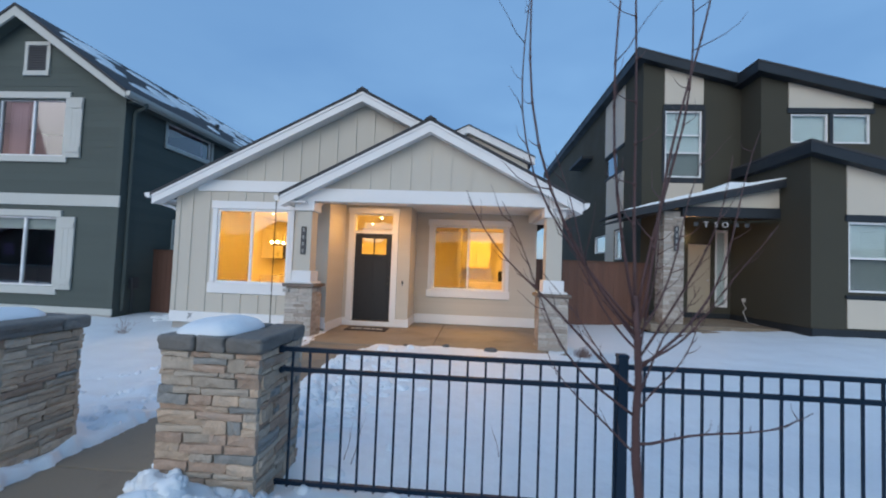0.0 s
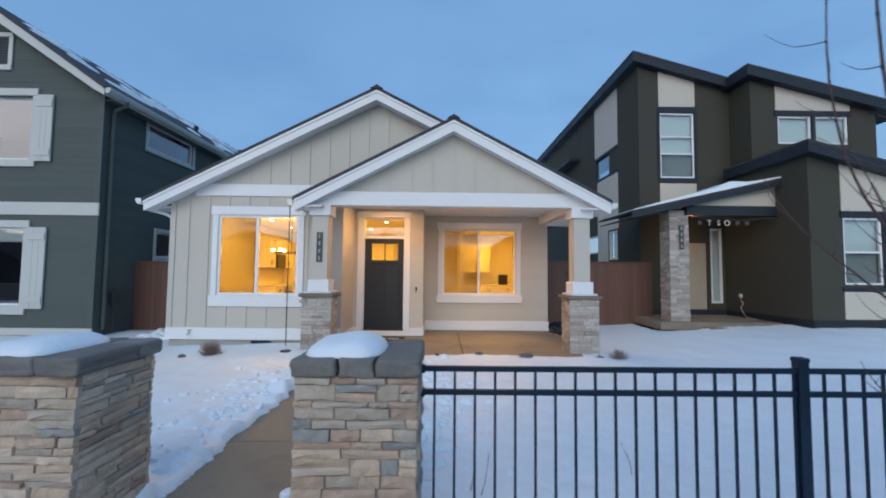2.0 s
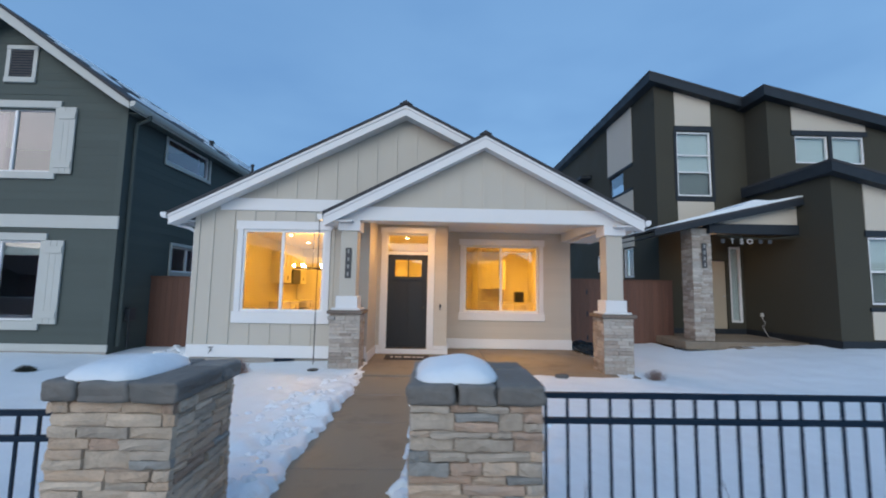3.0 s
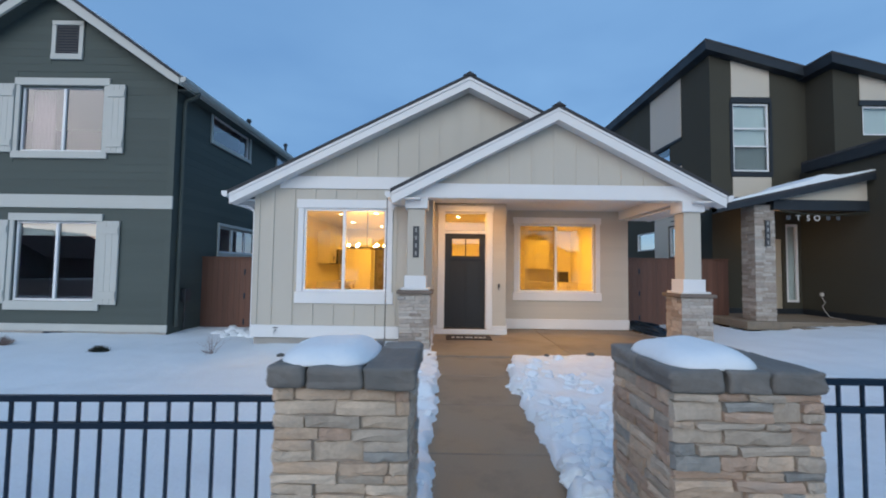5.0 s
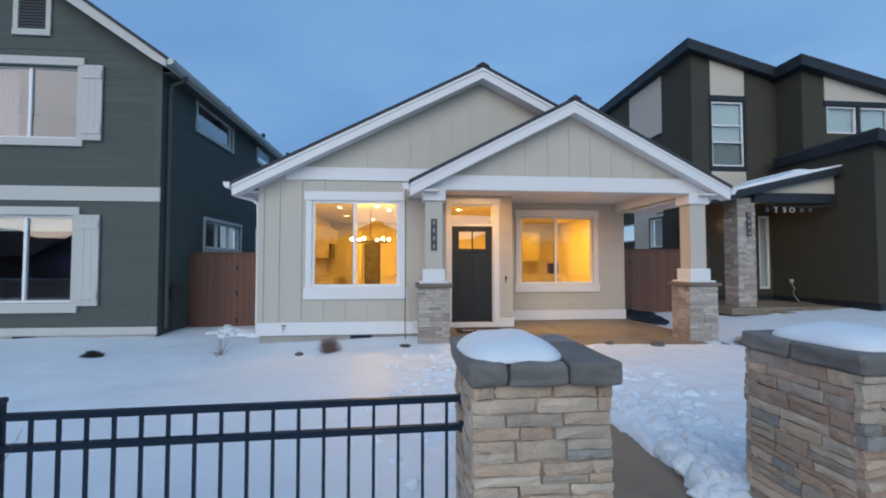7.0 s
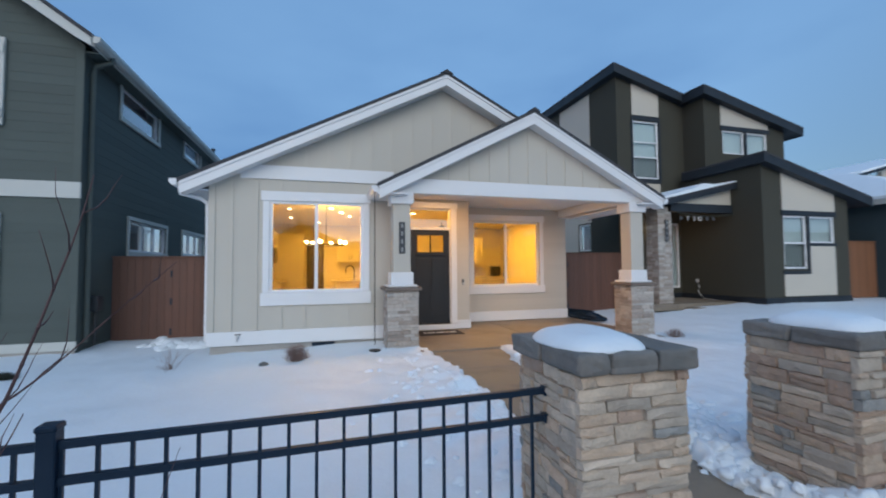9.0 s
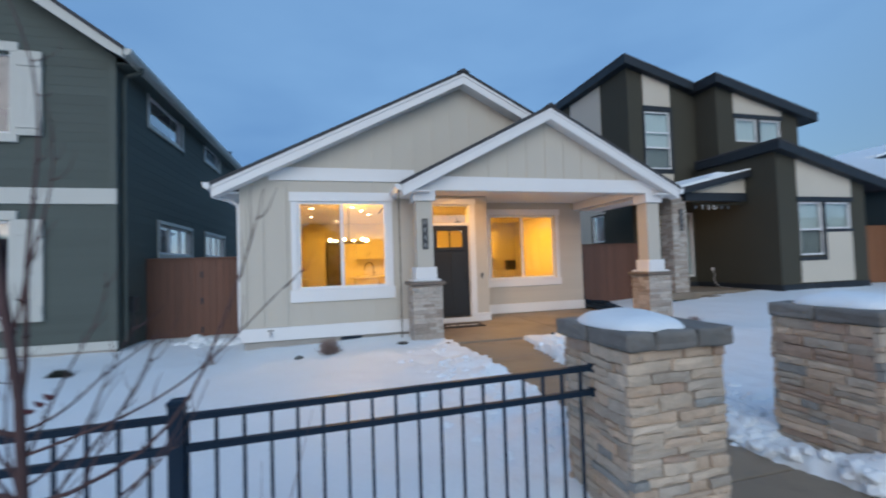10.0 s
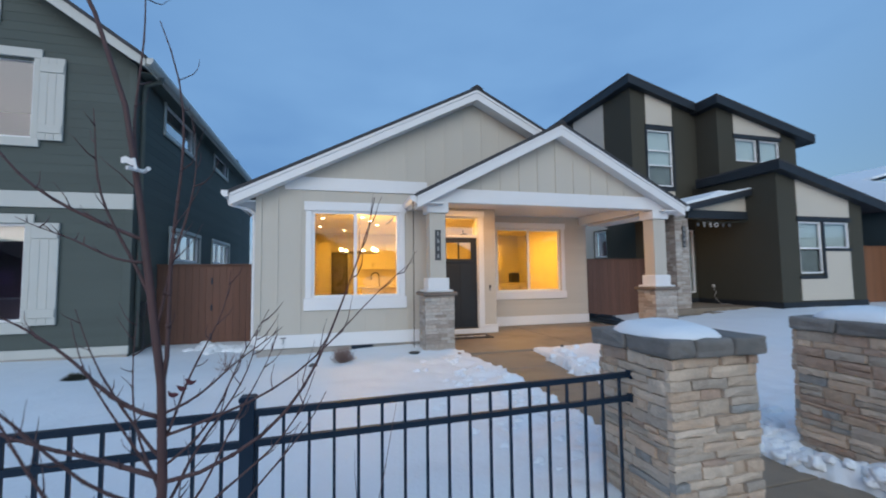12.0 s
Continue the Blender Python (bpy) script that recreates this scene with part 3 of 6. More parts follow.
for x0, x1, y, z0, z1 in ((-5.58, -4.86, HY - 0.05, 0.97, 2.52), (-0.935, -0.07, WY, 0.90, 2.51)):
    part("insect_screen", B(x0, x1, y + 0.066, y + 0.068, z0, z1), G_SCREEN, house).visible_shadow = False
# front door with a two-light pane and a transom above
door = part("door", wall_with_holes(bmesh.new(), "y", DY + 0.05, DY + 0.095, -2.83, -1.91, 0.09, 2.205, [(-2.665, -2.37, 1.70, 2.09), (-2.345, -2.05, 1.70, 2.09)]), M_DOOR, house, "charcoal panelled front door with two small panes")
for x0 in (-2.665, -2.345):
    glaze(part("pane", B(x0, x0 + 0.295, DY + 0.068, DY + 0.074, 1.70, 2.09), G_WARM, door), 1, -1)
part("door_shelf", B(-2.72, -2.02, DY + 0.03, DY + 0.052, 1.62, 1.66, 0.004), M_DOOR, door)
for x0, x1 in ((-2.70, -2.37), (-2.33, -2.0)):
    part("door_panel", B(x0, x1, DY + 0.044, DY + 0.052, 0.25, 1.56, 0.004), M_DOOR, door)
bm = bmesh.new()
tube(bm, [(-1.985, DY + 0.05, 1.13), (-1.985, DY + 0.01, 1.13)], [0.028, 0.03], 10)
tube(bm, [(-1.985, DY + 0.05, 0.99), (-1.985, DY - 0.02, 0.99), (-2.06, DY - 0.02, 0.99)], [0.014, 0.014, 0.011], 8)
part("door_handle", bm, M_DARKMETAL, door, "dark bronze lever and lock")
part("threshold", B(-2.83, -1.91, DY + 0.01, DY + 0.12, 0.055, 0.088, 0.004), M_DARKMETAL, house)
part("door_jamb", B(-2.85, -2.83, DY + 0.02, DY + T, 0.088, 2.70), M_WHITE, house)
part("door_jamb", B(-1.91, -1.89, DY + 0.02, DY + T, 0.088, 2.70), M_WHITE, house)
part("transom_bar", B(-2.83, -1.91, DY + 0.02, DY + 0.11, 2.207, 2.27, 0.004), M_WHITE, house)
transom = part("transom", B(-2.83, -1.91, DY + 0.04, DY + 0.1, 2.66, 2.70, 0.003), M_WHITE, house)
glaze(part("pane", B(-2.83, -1.91, DY + 0.066, DY + 0.072, 2.27, 2.66), G_WARM, transom), 1, -1)
# doorbell
bell = part("doorbell", B(-1.625, -1.585, DY - 0.035, DY, 0.95, 1.08, 0.008), M_BLACK, house)
part("bell_button", B(-1.618, -1.592, DY - 0.04, DY - 0.034, 0.965, 0.99, 0.002), M_VINYL, bell)

# roofs, rake boards and eaves
FY = 8.55


def gable_roof(parent, rx, rz, half_l, half_r, slope, y0, y1, th=0.07, over=0.02):
    for s, half in ((-1, half_l), (1, half_r)):
        ze = rz - slope * half
        part("roof", P([(rx, rz), (rx + s * half, ze), (rx + s * half, ze - th), (rx, rz - th)], "y", y0 - over, y1), M_SHINGLE, parent, "dark asphalt shingles")


def rake(parent, rx, rz, half_l, half_r, slope, y, h, back):
    """White boards along a gable's sloping edge, a thin bead along their foot, and the soffit that runs from them back to the wall."""
    for s, half in ((-1, half_l), (1, half_r)):
        a, b = rz, rz - slope * half
        part("rake_board", P([(rx, a), (rx + s * half, b), (rx + s * half, b - h), (rx, a - h)], "y", y, y + 0.045), M_WHITE, parent)
        part("rake_trim", P([(rx, a + 0.002), (rx + s * half, b + 0.002), (rx + s * half, b - 0.05), (rx, a - 0.05)], "y", y - 0.018, y), M_WHITE, parent)
        part("soffit", P([(rx, a - h + 0.035), (rx + s * half, b - h + 0.035), (rx + s * half, b - h + 0.012), (rx, a - h + 0.012)], "y", y + 0.045, back), M_WHITE, parent)


HL, HR = 4.60, 4.60
gable_roof(house, RX, 5.20, HL + 0.04, HR + 0.04, SL, FY, 15.9)
rake(house, RX, 5.13, HL, HR, SL, FY, 0.20, HY)
part("ridge_cap", P([(RX - 0.13, 5.155), (RX, 5.235), (RX + 0.13, 5.155)], "y", FY - 0.04, 15.8), M_SHINGLE, house)
part("eave_soffit", B(RX - HL, HX0, HY, 19.0, 2.70, 2.74), M_WHITE, house)
part("eave_fascia", B(RX - HL - 0.03, RX - HL, FY + 0.05, 19.0, 2.68, 2.84, 0.004), M_WHITE, house)
bm = P([(RX - HL - 0.03, 2.84), (RX - HL - 0.14, 2.84), (RX - HL - 0.14, 2.78), (RX - HL - 0.10, 2.73), (RX - HL - 0.03, 2.73)], "y", FY - 0.03, 19.0)
gutter = part("gutter", bm, M_WHITE, house, "white metal gutter")
bm = bmesh.new()
tube(bm, [(RX - HL - 0.08, HY + 0.02, 2.75), (RX - HL - 0.08, HY + 0.04, 2.66), (HX0 - 0.16, HY + 0.08, 2.58), (HX0 - 0.06, HY + 0.1, 2.5), (HX0 - 0.05, HY + 0.1, 2.2), (HX0 - 0.05, HY + 0.1, 0.1)], [0.038] * 6, 8)
part("downspout", bm, M_WHITE, gutter)
# taller rear roof
part("rear_gable", P([(-2.6, 4.2), (-0.25, 6.72), (2.1, 5.55), (2.1, 4.2)], "y", 16.2, 16.35), M_CREAM, house)
gable_roof(house, -0.25, 7.05, 2.6, 2.6, 0.47, 15.95, 20.0)
rake(house, -0.25, 6.98, 2.58, 2.58, 0.47, 15.95, 0.26, 16.2)

# porch gable
QX, QZ, QS, QY = -0.83, 4.30, 0.523, 7.93
QH = 2.95
GY = 8.18
gable_roof(house, QX, 4.365, QH + 0.03, QH + 0.03, QS, QY, 12.2)
rake(house, QX, QZ, QH, QH, QS, QY, 0.215, GY)
part("ridge_cap", P([(QX - 0.12, 4.325), (QX, 4.40), (QX + 0.12, 4.325)], "y", QY - 0.04, 11.5), M_SHINGLE, house)
part("porch_gable_wall", P([(-3.46, 2.96), (QX, 4.30 - 0.08), (1.80, 2.96)], "y", GY, GY + 0.1), M_CREAM, house)
for s in (-1, 1):
    xe, ze = QX + s * QH, QZ - QS * QH
    part("eave_fascia", B(*sorted((xe, xe + s * 0.03)), QY + 0.03, 10.8, ze - 0.14, ze + 0.0), M_WHITE, house)
    part("gutter", P([(xe + s * 0.03, ze), (xe + s * 0.13, ze), (xe + s * 0.13, ze - 0.06), (xe + s * 0.09, ze - 0.11), (xe + s * 0.03, ze - 0.11)], "y", QY + 0.0, 10.8 if s > 0 else 8.8), M_WHITE, house)
    part("eave_soffit", B(*sorted((xe, QX + s * 2.45)), QY + 0.05, 10.8 if s > 0 else 8.85, ze - 0.12, ze - 0.09), M_WHITE, house)
part("beam", B(-3.56, 1.86, GY - 0.05, GY + 0.22, 2.685, 2.955, 0.008), M_WHITE, house)
part("side_beam", B(1.52, 1.78, GY + 0.22, WY, 2.69, 2.965, 0.008), M_WHITE, house)
part("side_beam", B(-3.49, -3.23, GY + 0.22, HY, 2.69, 2.965, 0.008), M_WHITE, house)
part("porch_ceiling", B(PX0, 1.84, GY + 0.22, WY, 2.90, 2.95), M_WHITE, house)
bm = bmesh.new()
tube(bm, [(-2.2, 9.25, 2.905), (-2.2, 9.25, 2.89)], [0.075, 0.075], 16)
part("porch_can_light", bm, GLOW_CAN, house, "round lit porch lamp, assumed, out of sight")
# lens of the added second lamp, kept out of sight behind the beam
part("porch_can_light", tube(bmesh.new(), [(0.15, 9.45, 2.905), (0.15, 9.45, 2.89)], [0.075, 0.075], 16), GLOW_CAN, house, "round lit porch lamp, assumed, out of sight")


# columns on stone piers
def column(cx, cy):
    c = thing("porch_column", (cx, cy, PORCH_Z), "square cream column with white capital on a stone pier", "column", "porch columns")
    part("shaft", B(cx - 0.155, cx + 0.155, cy - 0.155, cy + 0.155, 1.25, 2.50, 0.006), M_CREAM, c)
    part("capital", B(cx - 0.205, cx + 0.205, cy - 0.205, cy + 0.205, 2.49, 2.69, 0.008), M_WHITE, c)
    part("plinth", B(cx - 0.2, cx + 0.2, cy - 0.2, cy + 0.2, 1.045, 1.27, 0.008), M_WHITE, c)
    part("plinth_foot", B(cx - 0.26, cx + 0.26, cy - 0.26, cy + 0.26, 1.01, 1.05, 0.01), M_WHITE, c)
    part("pier_cap", B(cx - 0.325, cx + 0.325, cy - 0.325, cy + 0.325, 0.945, 1.01, 0.012), M_CAPBROWN, c, "brown cut cap stone")
    return c


CCY = 8.33
col_l = column(-3.355, CCY)
col_r = column(1.655, CCY)


# ---- the grey-green house on the -x side ----
LY, LX1 = 9.95, -9.02
gh = thing("neighbour_house", (-12.0, 10.0, 0), "two-storey grey-green lap-sided house with pale trim and shutters", "house")
lw_up = (-12.60, -10.67, 3.95, 5.48)
lw_lo = (-12.55, -10.68, 0.56, 2.36)
GRX, GRZ, GSL, GFY = -11.95, 7.83, 0.70, 9.60
part("front_wall", wall_with_holes(bmesh.new(), "y", LY + 0.012, LY + 0.16, -15.0, LX1, -0.3, 5.45, [lw_up, lw_lo]), M_GREEN, gh)
part("gable_wall", P([(-15.0, 5.44), (-14.9, 5.55), (GRX, GRZ - 0.12), (LX1, 5.55), (LX1, 5.44)], "y", LY + 0.012, LY + 0.16), M_GREEN, gh)
side_holes = [(11.45, 13.5, 4.72, 5.42), (15.6, 17.3, 4.95, 5.5), (11.95, 14.2, 1.76, 2.48), (15.6, 17.8, 1.8, 2.5)]
part("side_wall", wall_with_holes(bmesh.new(), "x", LX1 - 0.16, LX1 - 0.012, LY + 0.16, 22.0, -0.3, 5.6, side_holes), M_GREEN, gh)
part("band_board", B(-15.0, LX1 + 0.025, LY - 0.03, LY + 0.01, 2.66, 2.96, 0.006), M_GTRIM, gh)
part("skirt_board", B(-15.0, LX1 + 0.025, LY - 0.03, LY + 0.01, -0.1, 0.06, 0.006), M_GTRIM, gh)
part("footing", B(-15.0, LX1, LY - 0.005, LY + 0.01, -0.4, -0.1), M_CONC, gh)
part("corner_board", B(LX1 - 0.11, LX1 + 0.025, LY - 0.025, LY + 0.01, 0.06, 2.66, 0.004), M_GREEN, gh)
part("corner_board", B(LX1 - 0.11, LX1 + 0.025, LY - 0.025, LY + 0.01, 2.96, 5.5, 0.004), M_GREEN, gh)
casing(gh, LY, *lw_up, 0.1, M_GTRIM, head=0.07, sill=0.16, proud=0.035, ear=0.03)
casing(gh, LY, *lw_lo, 0.1, M_GTRIM, head=0.07, sill=0.2, proud=0.035, ear=0.03)
window(gh, LY, *lw_up, 0.04, M_VINYL, G_DARK, bars=(-11.62,))
window(gh, LY, *lw_lo, 0.04, M_VINYL, G_DARK, bars=(-11.62,))


def shutter(x0, x1, z0, z1):
    s = part("shutter", B(x0, x1, LY - 0.045, LY - 0.012, z0, z1, 0.005), M_GTRIM, gh, "pale boarded shutter")
    w = (x1 - x0) / 3
    for k in range(3):
        part("board", B(x0 + k * w + 0.0015, x0 + (k + 1) * w - 0.0015, LY - 0.056, LY - 0.044, z0, z1, 0.003), M_GTRIM, s)
    for zb in (z0 + 0.13, z1 - 0.29):
        part("cross_batten", B(x0 + 0.01, x1 - 0.01, LY - 0.078, LY - 0.055, zb, zb + 0.16, 0.004), M_GTRIM, s)


for x0, x1, z0, z1 in ((-10.56, -10.17, 3.92, 5.50), (-13.10, -12.71, 3.92, 5.50), (-10.57, -10.15, 0.50, 2.37), (-13.07, -12.66, 0.50, 2.37)):
    shutter(x0, x1, z0, z1)
vent = part("gable_vent", B(-11.85, -11.32, LY - 0.01, LY + 0.01, 6.22, 6.90), M_BLACK, gh, "louvred gable vent")
for k in range(10):
    z = 6.25 + k * 0.065
    part("slat", P([(LY - 0.03, z), (LY - 0.012, z + 0.05), (LY - 0.006, z + 0.05), (LY - 0.024, z)], "x", -11.85, -11.32), M_PLAQUE, vent)
casing(gh, LY, -11.85, -11.32, 6.22, 6.90, 0.1, M_GTRIM, sill=0.13, proud=0.035)
for s in (-1, 1):
    part("roof", P([(GRX, GRZ + 0.03), (GRX + s * 3.22, GRZ + 0.03 - GSL * 3.22), (GRX + s * 3.22, GRZ - 0.05 - GSL * 3.22), (GRX, GRZ - 0.05)], "y", GFY - 0.02, 22.4), M_SHINGLE, gh, "dark shingles with thin snow")
    part("rake_board", P([(GRX, GRZ - 0.03), (GRX + s * 3.2, GRZ - 0.03 - GSL * 3.2), (GRX + s * 3.2, GRZ - 0.2 - GSL * 3.2), (GRX + s * 2.95, GRZ - 0.24 - GSL * 2.95), (GRX, GRZ - 0.3)], "y", GFY, GFY + 0.05), M_GTRIM, gh)
    part("soffit", P([(GRX, GRZ - 0.14), (GRX + s * 3.2, GRZ - 0.14 - GSL * 3.2), (GRX + s * 3.2, GRZ - 0.18 - GSL * 3.2), (GRX, GRZ - 0.18)], "y", GFY + 0.05, LY + 0.012), M_GREEN, gh)
EX = GRX + 3.22
part("eave_fascia", B(EX - 0.03, EX, GFY + 0.05, 22.3, 5.40, 5.60), M_GTRIM, gh)
part("eave_soffit", B(LX1, EX - 0.03, LY, 22.3, 5.40, 5.43), M_GREEN, gh)
part("gutter", P([(EX, 5.56), (EX + 0.12, 5.56), (EX + 0.12, 5.50), (EX + 0.08, 5.44), (EX, 5.44)], "y", GFY, 22.3), M_GTRIM, gh)
bm = bmesh.new()
tube(bm, [(EX + 0.06, LY + 0.25, 5.46), (EX + 0.05, LY + 0.25, 5.36), (LX1 + 0.08, LY + 0.25, 5.25), (LX1 + 0.05, LY + 0.25, 5.1), (LX1 + 0.05, LY + 0.25, 0.0)], [0.045] * 5, 8)
part("downspout", bm, M_GREEN, gh)
for y0, y1, z0, z1 in side_holes:
    casing(gh, LX1, y0, y1, z0, z1, 0.09, M_GTRIM, sill=0.1, proud=0.03, flip=-1)
    n = 3 if z1 < 3 else 1
    window(gh, LX1, y0, y1, z0, z1, 0.03, M_VINYL, G_DARK, bars=[y0 + (y1 - y0) * k / n for k in range(1, n)], flip=-1)
for x0 in (-13.4, -11.75):
    part("foundation_vent", B(x0, x0 + 0.42, LY - 0.03, LY - 0.006, -0.2, -0.115), M_BLACK, gh)
meter = part("meter_box", B(LX1, LX1 + 0.12, 10.4, 10.62, 0.55, 0.85, 0.01), M_PLAQUE, gh, "small grey electric box")
part("conduit", tube(bmesh.new(), [(LX1 + 0.05, 10.5, 0.55), (LX1 + 0.05, 10.5, -0.1)], [0.02, 0.02], 6), M_PLAQUE, meter)
for vy, vz, vx, h in ((14.6, 6.35, -9.6, 0.16), (17.6, 6.2, -9.5, 0.3), (20.2, 6.0, -9.3, 0.38)):
    vp = thing("roof_vent", (vx, vy, GRZ - GSL * (vx - GRX)), "short dark roof vent pipe", "vent", "roof vents")
    zb = GRZ - GSL * (vx - GRX)
    part("pipe", tube(bmesh.new(), [(vx, vy, zb - 0.1), (vx, vy, zb + h)], [0.05, 0.05], 8), M_BROWNTRIM, vp)
    part("cap", tube(bmesh.new(), [(vx, vy, zb + h), (vx, vy, zb + h + 0.08)], [0.09, 0.07], 8), M_BROWNTRIM, vp)
# rooms behind its windows, dim
room = thing("dim_room", (-11.5, 12, 0), "unlit rooms behind the windows", "room", kind="structure")
part("room_wall", B(-14.8, LX1 - 0.2, 13.2, 13.3, -0.2, 5.5), M_DARKROOM, room)
part("room_floor", B(-14.8, LX1 - 0.2, LY + 0.17, 13.2, 0.15, 0.25), M_IFLOOR, room)
part("room_floor", B(-14.8, LX1 - 0.2, LY + 0.17, 13.2, 2.85, 3.0), M_IWALL, room)
part("room_ceiling", B(-14.8, LX1 - 0.2, LY + 0.17, 13.2, 5.5, 5.55), M_IWALL, room)
part("room_wall", B(-14.9, -14.8, LY + 0.17, 13.3, -0.2, 5.5), M_DARKROOM, room)
blind = thing("window_blind", (-11.6, LY + 0.2, 2.2), "raised pale slatted window blind", "blind")
for k in range(9):
    part("slat", B(-12.5, -10.73, LY + 0.13, LY + 0.17, 2.04 + k * 0.031, 2.066 + k * 0.031), M_BLIND, blind)

# ---- the dark olive house on the +x side ----
oh = thing("modern_house", (8.3, 12.0, 0.2), "two-storey dark olive modern house with beige panels and shed roofs", "house")
R1Y, R1X = 13.2, 5.25
R2Y, R2X, R2E = 12.3, 8.18, 11.95
R3Y, R3X, R3E = 10.2, 7.92, 11.55
RS = 0.265
t1 = (5.93, 7.03, 4.50, 6.60)
part("tower_wall", wall_with_holes(bmesh.new(), "y", R1Y, R1Y + 0.16, R1X, R2X + 0.3, 0.0, 7.55, [t1, (6.66, 7.36, 0.3, 2.46), (7.46, 7.84, 0.55, 2.9)]), M_OLIVE, oh)
part("tower_gable", P([(R1X, 7.5), (R1X, 8.2), (R2X, 8.2 - RS * (R2X - R1X)), (R2X, 7.5)], "y", R1Y + 0.002, R1Y + 0.16), M_OLIVE, oh)
sh = [(15.5, 16.75, 5.1, 5.95), (16.65, 18.1, 2.25, 2.95), (14.85, 15.6, 1.95, 3.0)]
part("tower_side_wall", wall_with_holes(bmesh.new(), "x", R1X, R1X + 0.16, R1Y + 0.16, 30.0, 0.0, 8.2, sh), M_OLIVE, oh)
part("wing_wall", wall_with_holes(bmesh.new(), "y", R2Y, R2Y + 0.16, R2X, R2E, 3.0, 6.35, [(8.99, 9.99, 5.36, 6.2), (10.1, 11.1, 5.36, 6.2)]), M_OLIVE, oh)
part("wing_gable", P([(R2X, 6.34), (R2X, 7.38), (R2E, 7.38 - RS * (R2E - R2X)), (R2E, 6.34)], "y", R2Y + 0.002, R2Y + 0.16), M_OLIVE, oh)
part("wing_side_wall", B(R2X, R2X + 0.16, R2Y + 0.16, R1Y + 0.2, 3.0, 7.35), M_OLIVE, oh)
part("wing_side_wall", B(R2E - 0.16, R2E, R2Y + 0.16, 20.0, 0.0, 6.35), M_OLIVE, oh)
part("front_room_wall", wall_with_holes(bmesh.new(), "y", R3Y, R3Y + 0.16, R3X, R3E, 0.0, 3.5, [(8.74, 9.70, 1.23, 2.86), (9.80, 10.92, 2.03, 2.86)]), M_OLIVE, oh)
part("front_room_gable", P([(R3X, 3.49), (R3X, 4.46), (R3E, 4.46 - RS * (R3E - R3X)), (R3E, 3.49)], "y", R3Y + 0.002, R3Y + 0.16), M_OLIVE, oh)
part("front_room_side_wall", B(R3X, R3X + 0.16, R3Y + 0.16, R1Y, 0.0, 4.44), M_OLIVE, oh)
part("front_room_side_wall", B(R3E - 0.16, R3E, R3Y + 0.16, R2Y + 1.0, 0.0, 3.55), M_OLIVE, oh)
for (x0, x1, y) in ((R1X - 0.02, R3X, R1Y), (R3X - 0.02, R3E + 0.02, R3Y)):
    part("skirt_board", B(x0, x1, y - 0.03, y + 0.002, 0.1, 0.36), M_BROWNTRIM, oh)
part("skirt_board", B(R3X - 0.03, R3X + 0.002, R3Y - 0.03, R1Y - 0.03, 0.1, 0.36), M_BROWNTRIM, oh)


def shed(parent, x0, z0, x1, y0, y1, slope, th=0.24):
    """A roof falling towards +x, with a dark fascia along its front and its high side."""
    z1 = z0 - slope * (x1 - x0)
    part("roof", P([(x0, z0), (x1, z1), (x1, z1 - 0.06), (x0, z0 - 0.06)], "y", y0, y1), M_SHINGLE, parent)
    part("fascia", P([(x0, z0 - 0.06), (x1, z1 - 0.06), (x1, z1 - th), (x0, z0 - th)], "y", y0 + 0.01, y0 + 0.05), M_BROWNTRIM, parent)
    part("fascia", B(x0 + 0.01, x0 + 0.05, y0 + 0.05, y1, z0 - th - 0.02, z0 - 0.07), M_BROWNTRIM, parent)
    part("soffit", P([(x0 + 0.05, z0 - th + 0.03), (x1, z1 - th + 0.03), (x1, z1 - th), (x0 + 0.05, z0 - th)], "y", y0 + 0.05, y1), M_BROWNTRIM, parent)
    part("fascia", B(x1 - 0.05, x1 - 0.002, y0 + 0.05, y1, z1 - th - 0.01, z1 - 0.06), M_BROWNTRIM, parent)


shed(oh, 4.98, 8.50, R2X + 0.2, 12.93, 30.3, 0.272, 0.32)
shed(oh, 7.92, 7.66, 12.6, 12.02, 20.3, 0.245, 0.32)
shed(oh, 7.72, 4.72, 12.3, 9.92, 12.9, 0.262, 0.30)


def panel(parent, pts, y, proud=0.02):
    part("panel", P(pts, "y", y - proud, y + 0.002), M_BEIGE, parent, "smooth beige panel")


def zr(x, x0, z0, s):
    return z0 - s * (x - x0)


panel(oh, [(5.90, 6.80), (7.06, 6.80), (7.06, zr(7.06, 4.98, 8.24, 0.272)), (5.90, zr(5.90, 4.98, 8.24, 0.272))], R1Y)
panel(oh, [(5.90, 3.7), (7.06, 3.7), (7.06, 4.32), (5.90, 4.32)], R1Y)
panel(oh, [(8.92, 6.34), (11.16, 6.34), (11.16, zr(11.16, 7.92, 7.40, 0.245)), (8.92, zr(8.92, 7.92, 7.40, 0.245))], R2Y)
panel(oh, [(8.70, 3.0), (10.95, 3.0), (10.95, zr(10.95, 7.72, 4.46, 0.262)), (8.70, zr(8.70, 7.72, 4.46, 0.262))], R3Y)
panel(oh, [(8.70, 0.40), (10.9, 0.40), (10.9, 1.93), (9.80, 1.93), (9.80, 1.06), (8.70, 1.06)], R3Y)
for x0, x1, y, z in ((5.86, 7.10, R1Y, 6.62), (5.86, 7.10, R1Y, 4.33), (8.88, 11.2, R2Y, 6.21), (8.66, 10.98, R3Y, 2.87), (8.66, 9.80, R3Y, 1.07), (9.74, 10.98, R3Y, 1.935)):
    part("trim_band", B(x0, x1, y - 0.035, y + 0.002, z, z + (0.15 if z > 2 else 0.09)), M_BROWNTRIM, oh)
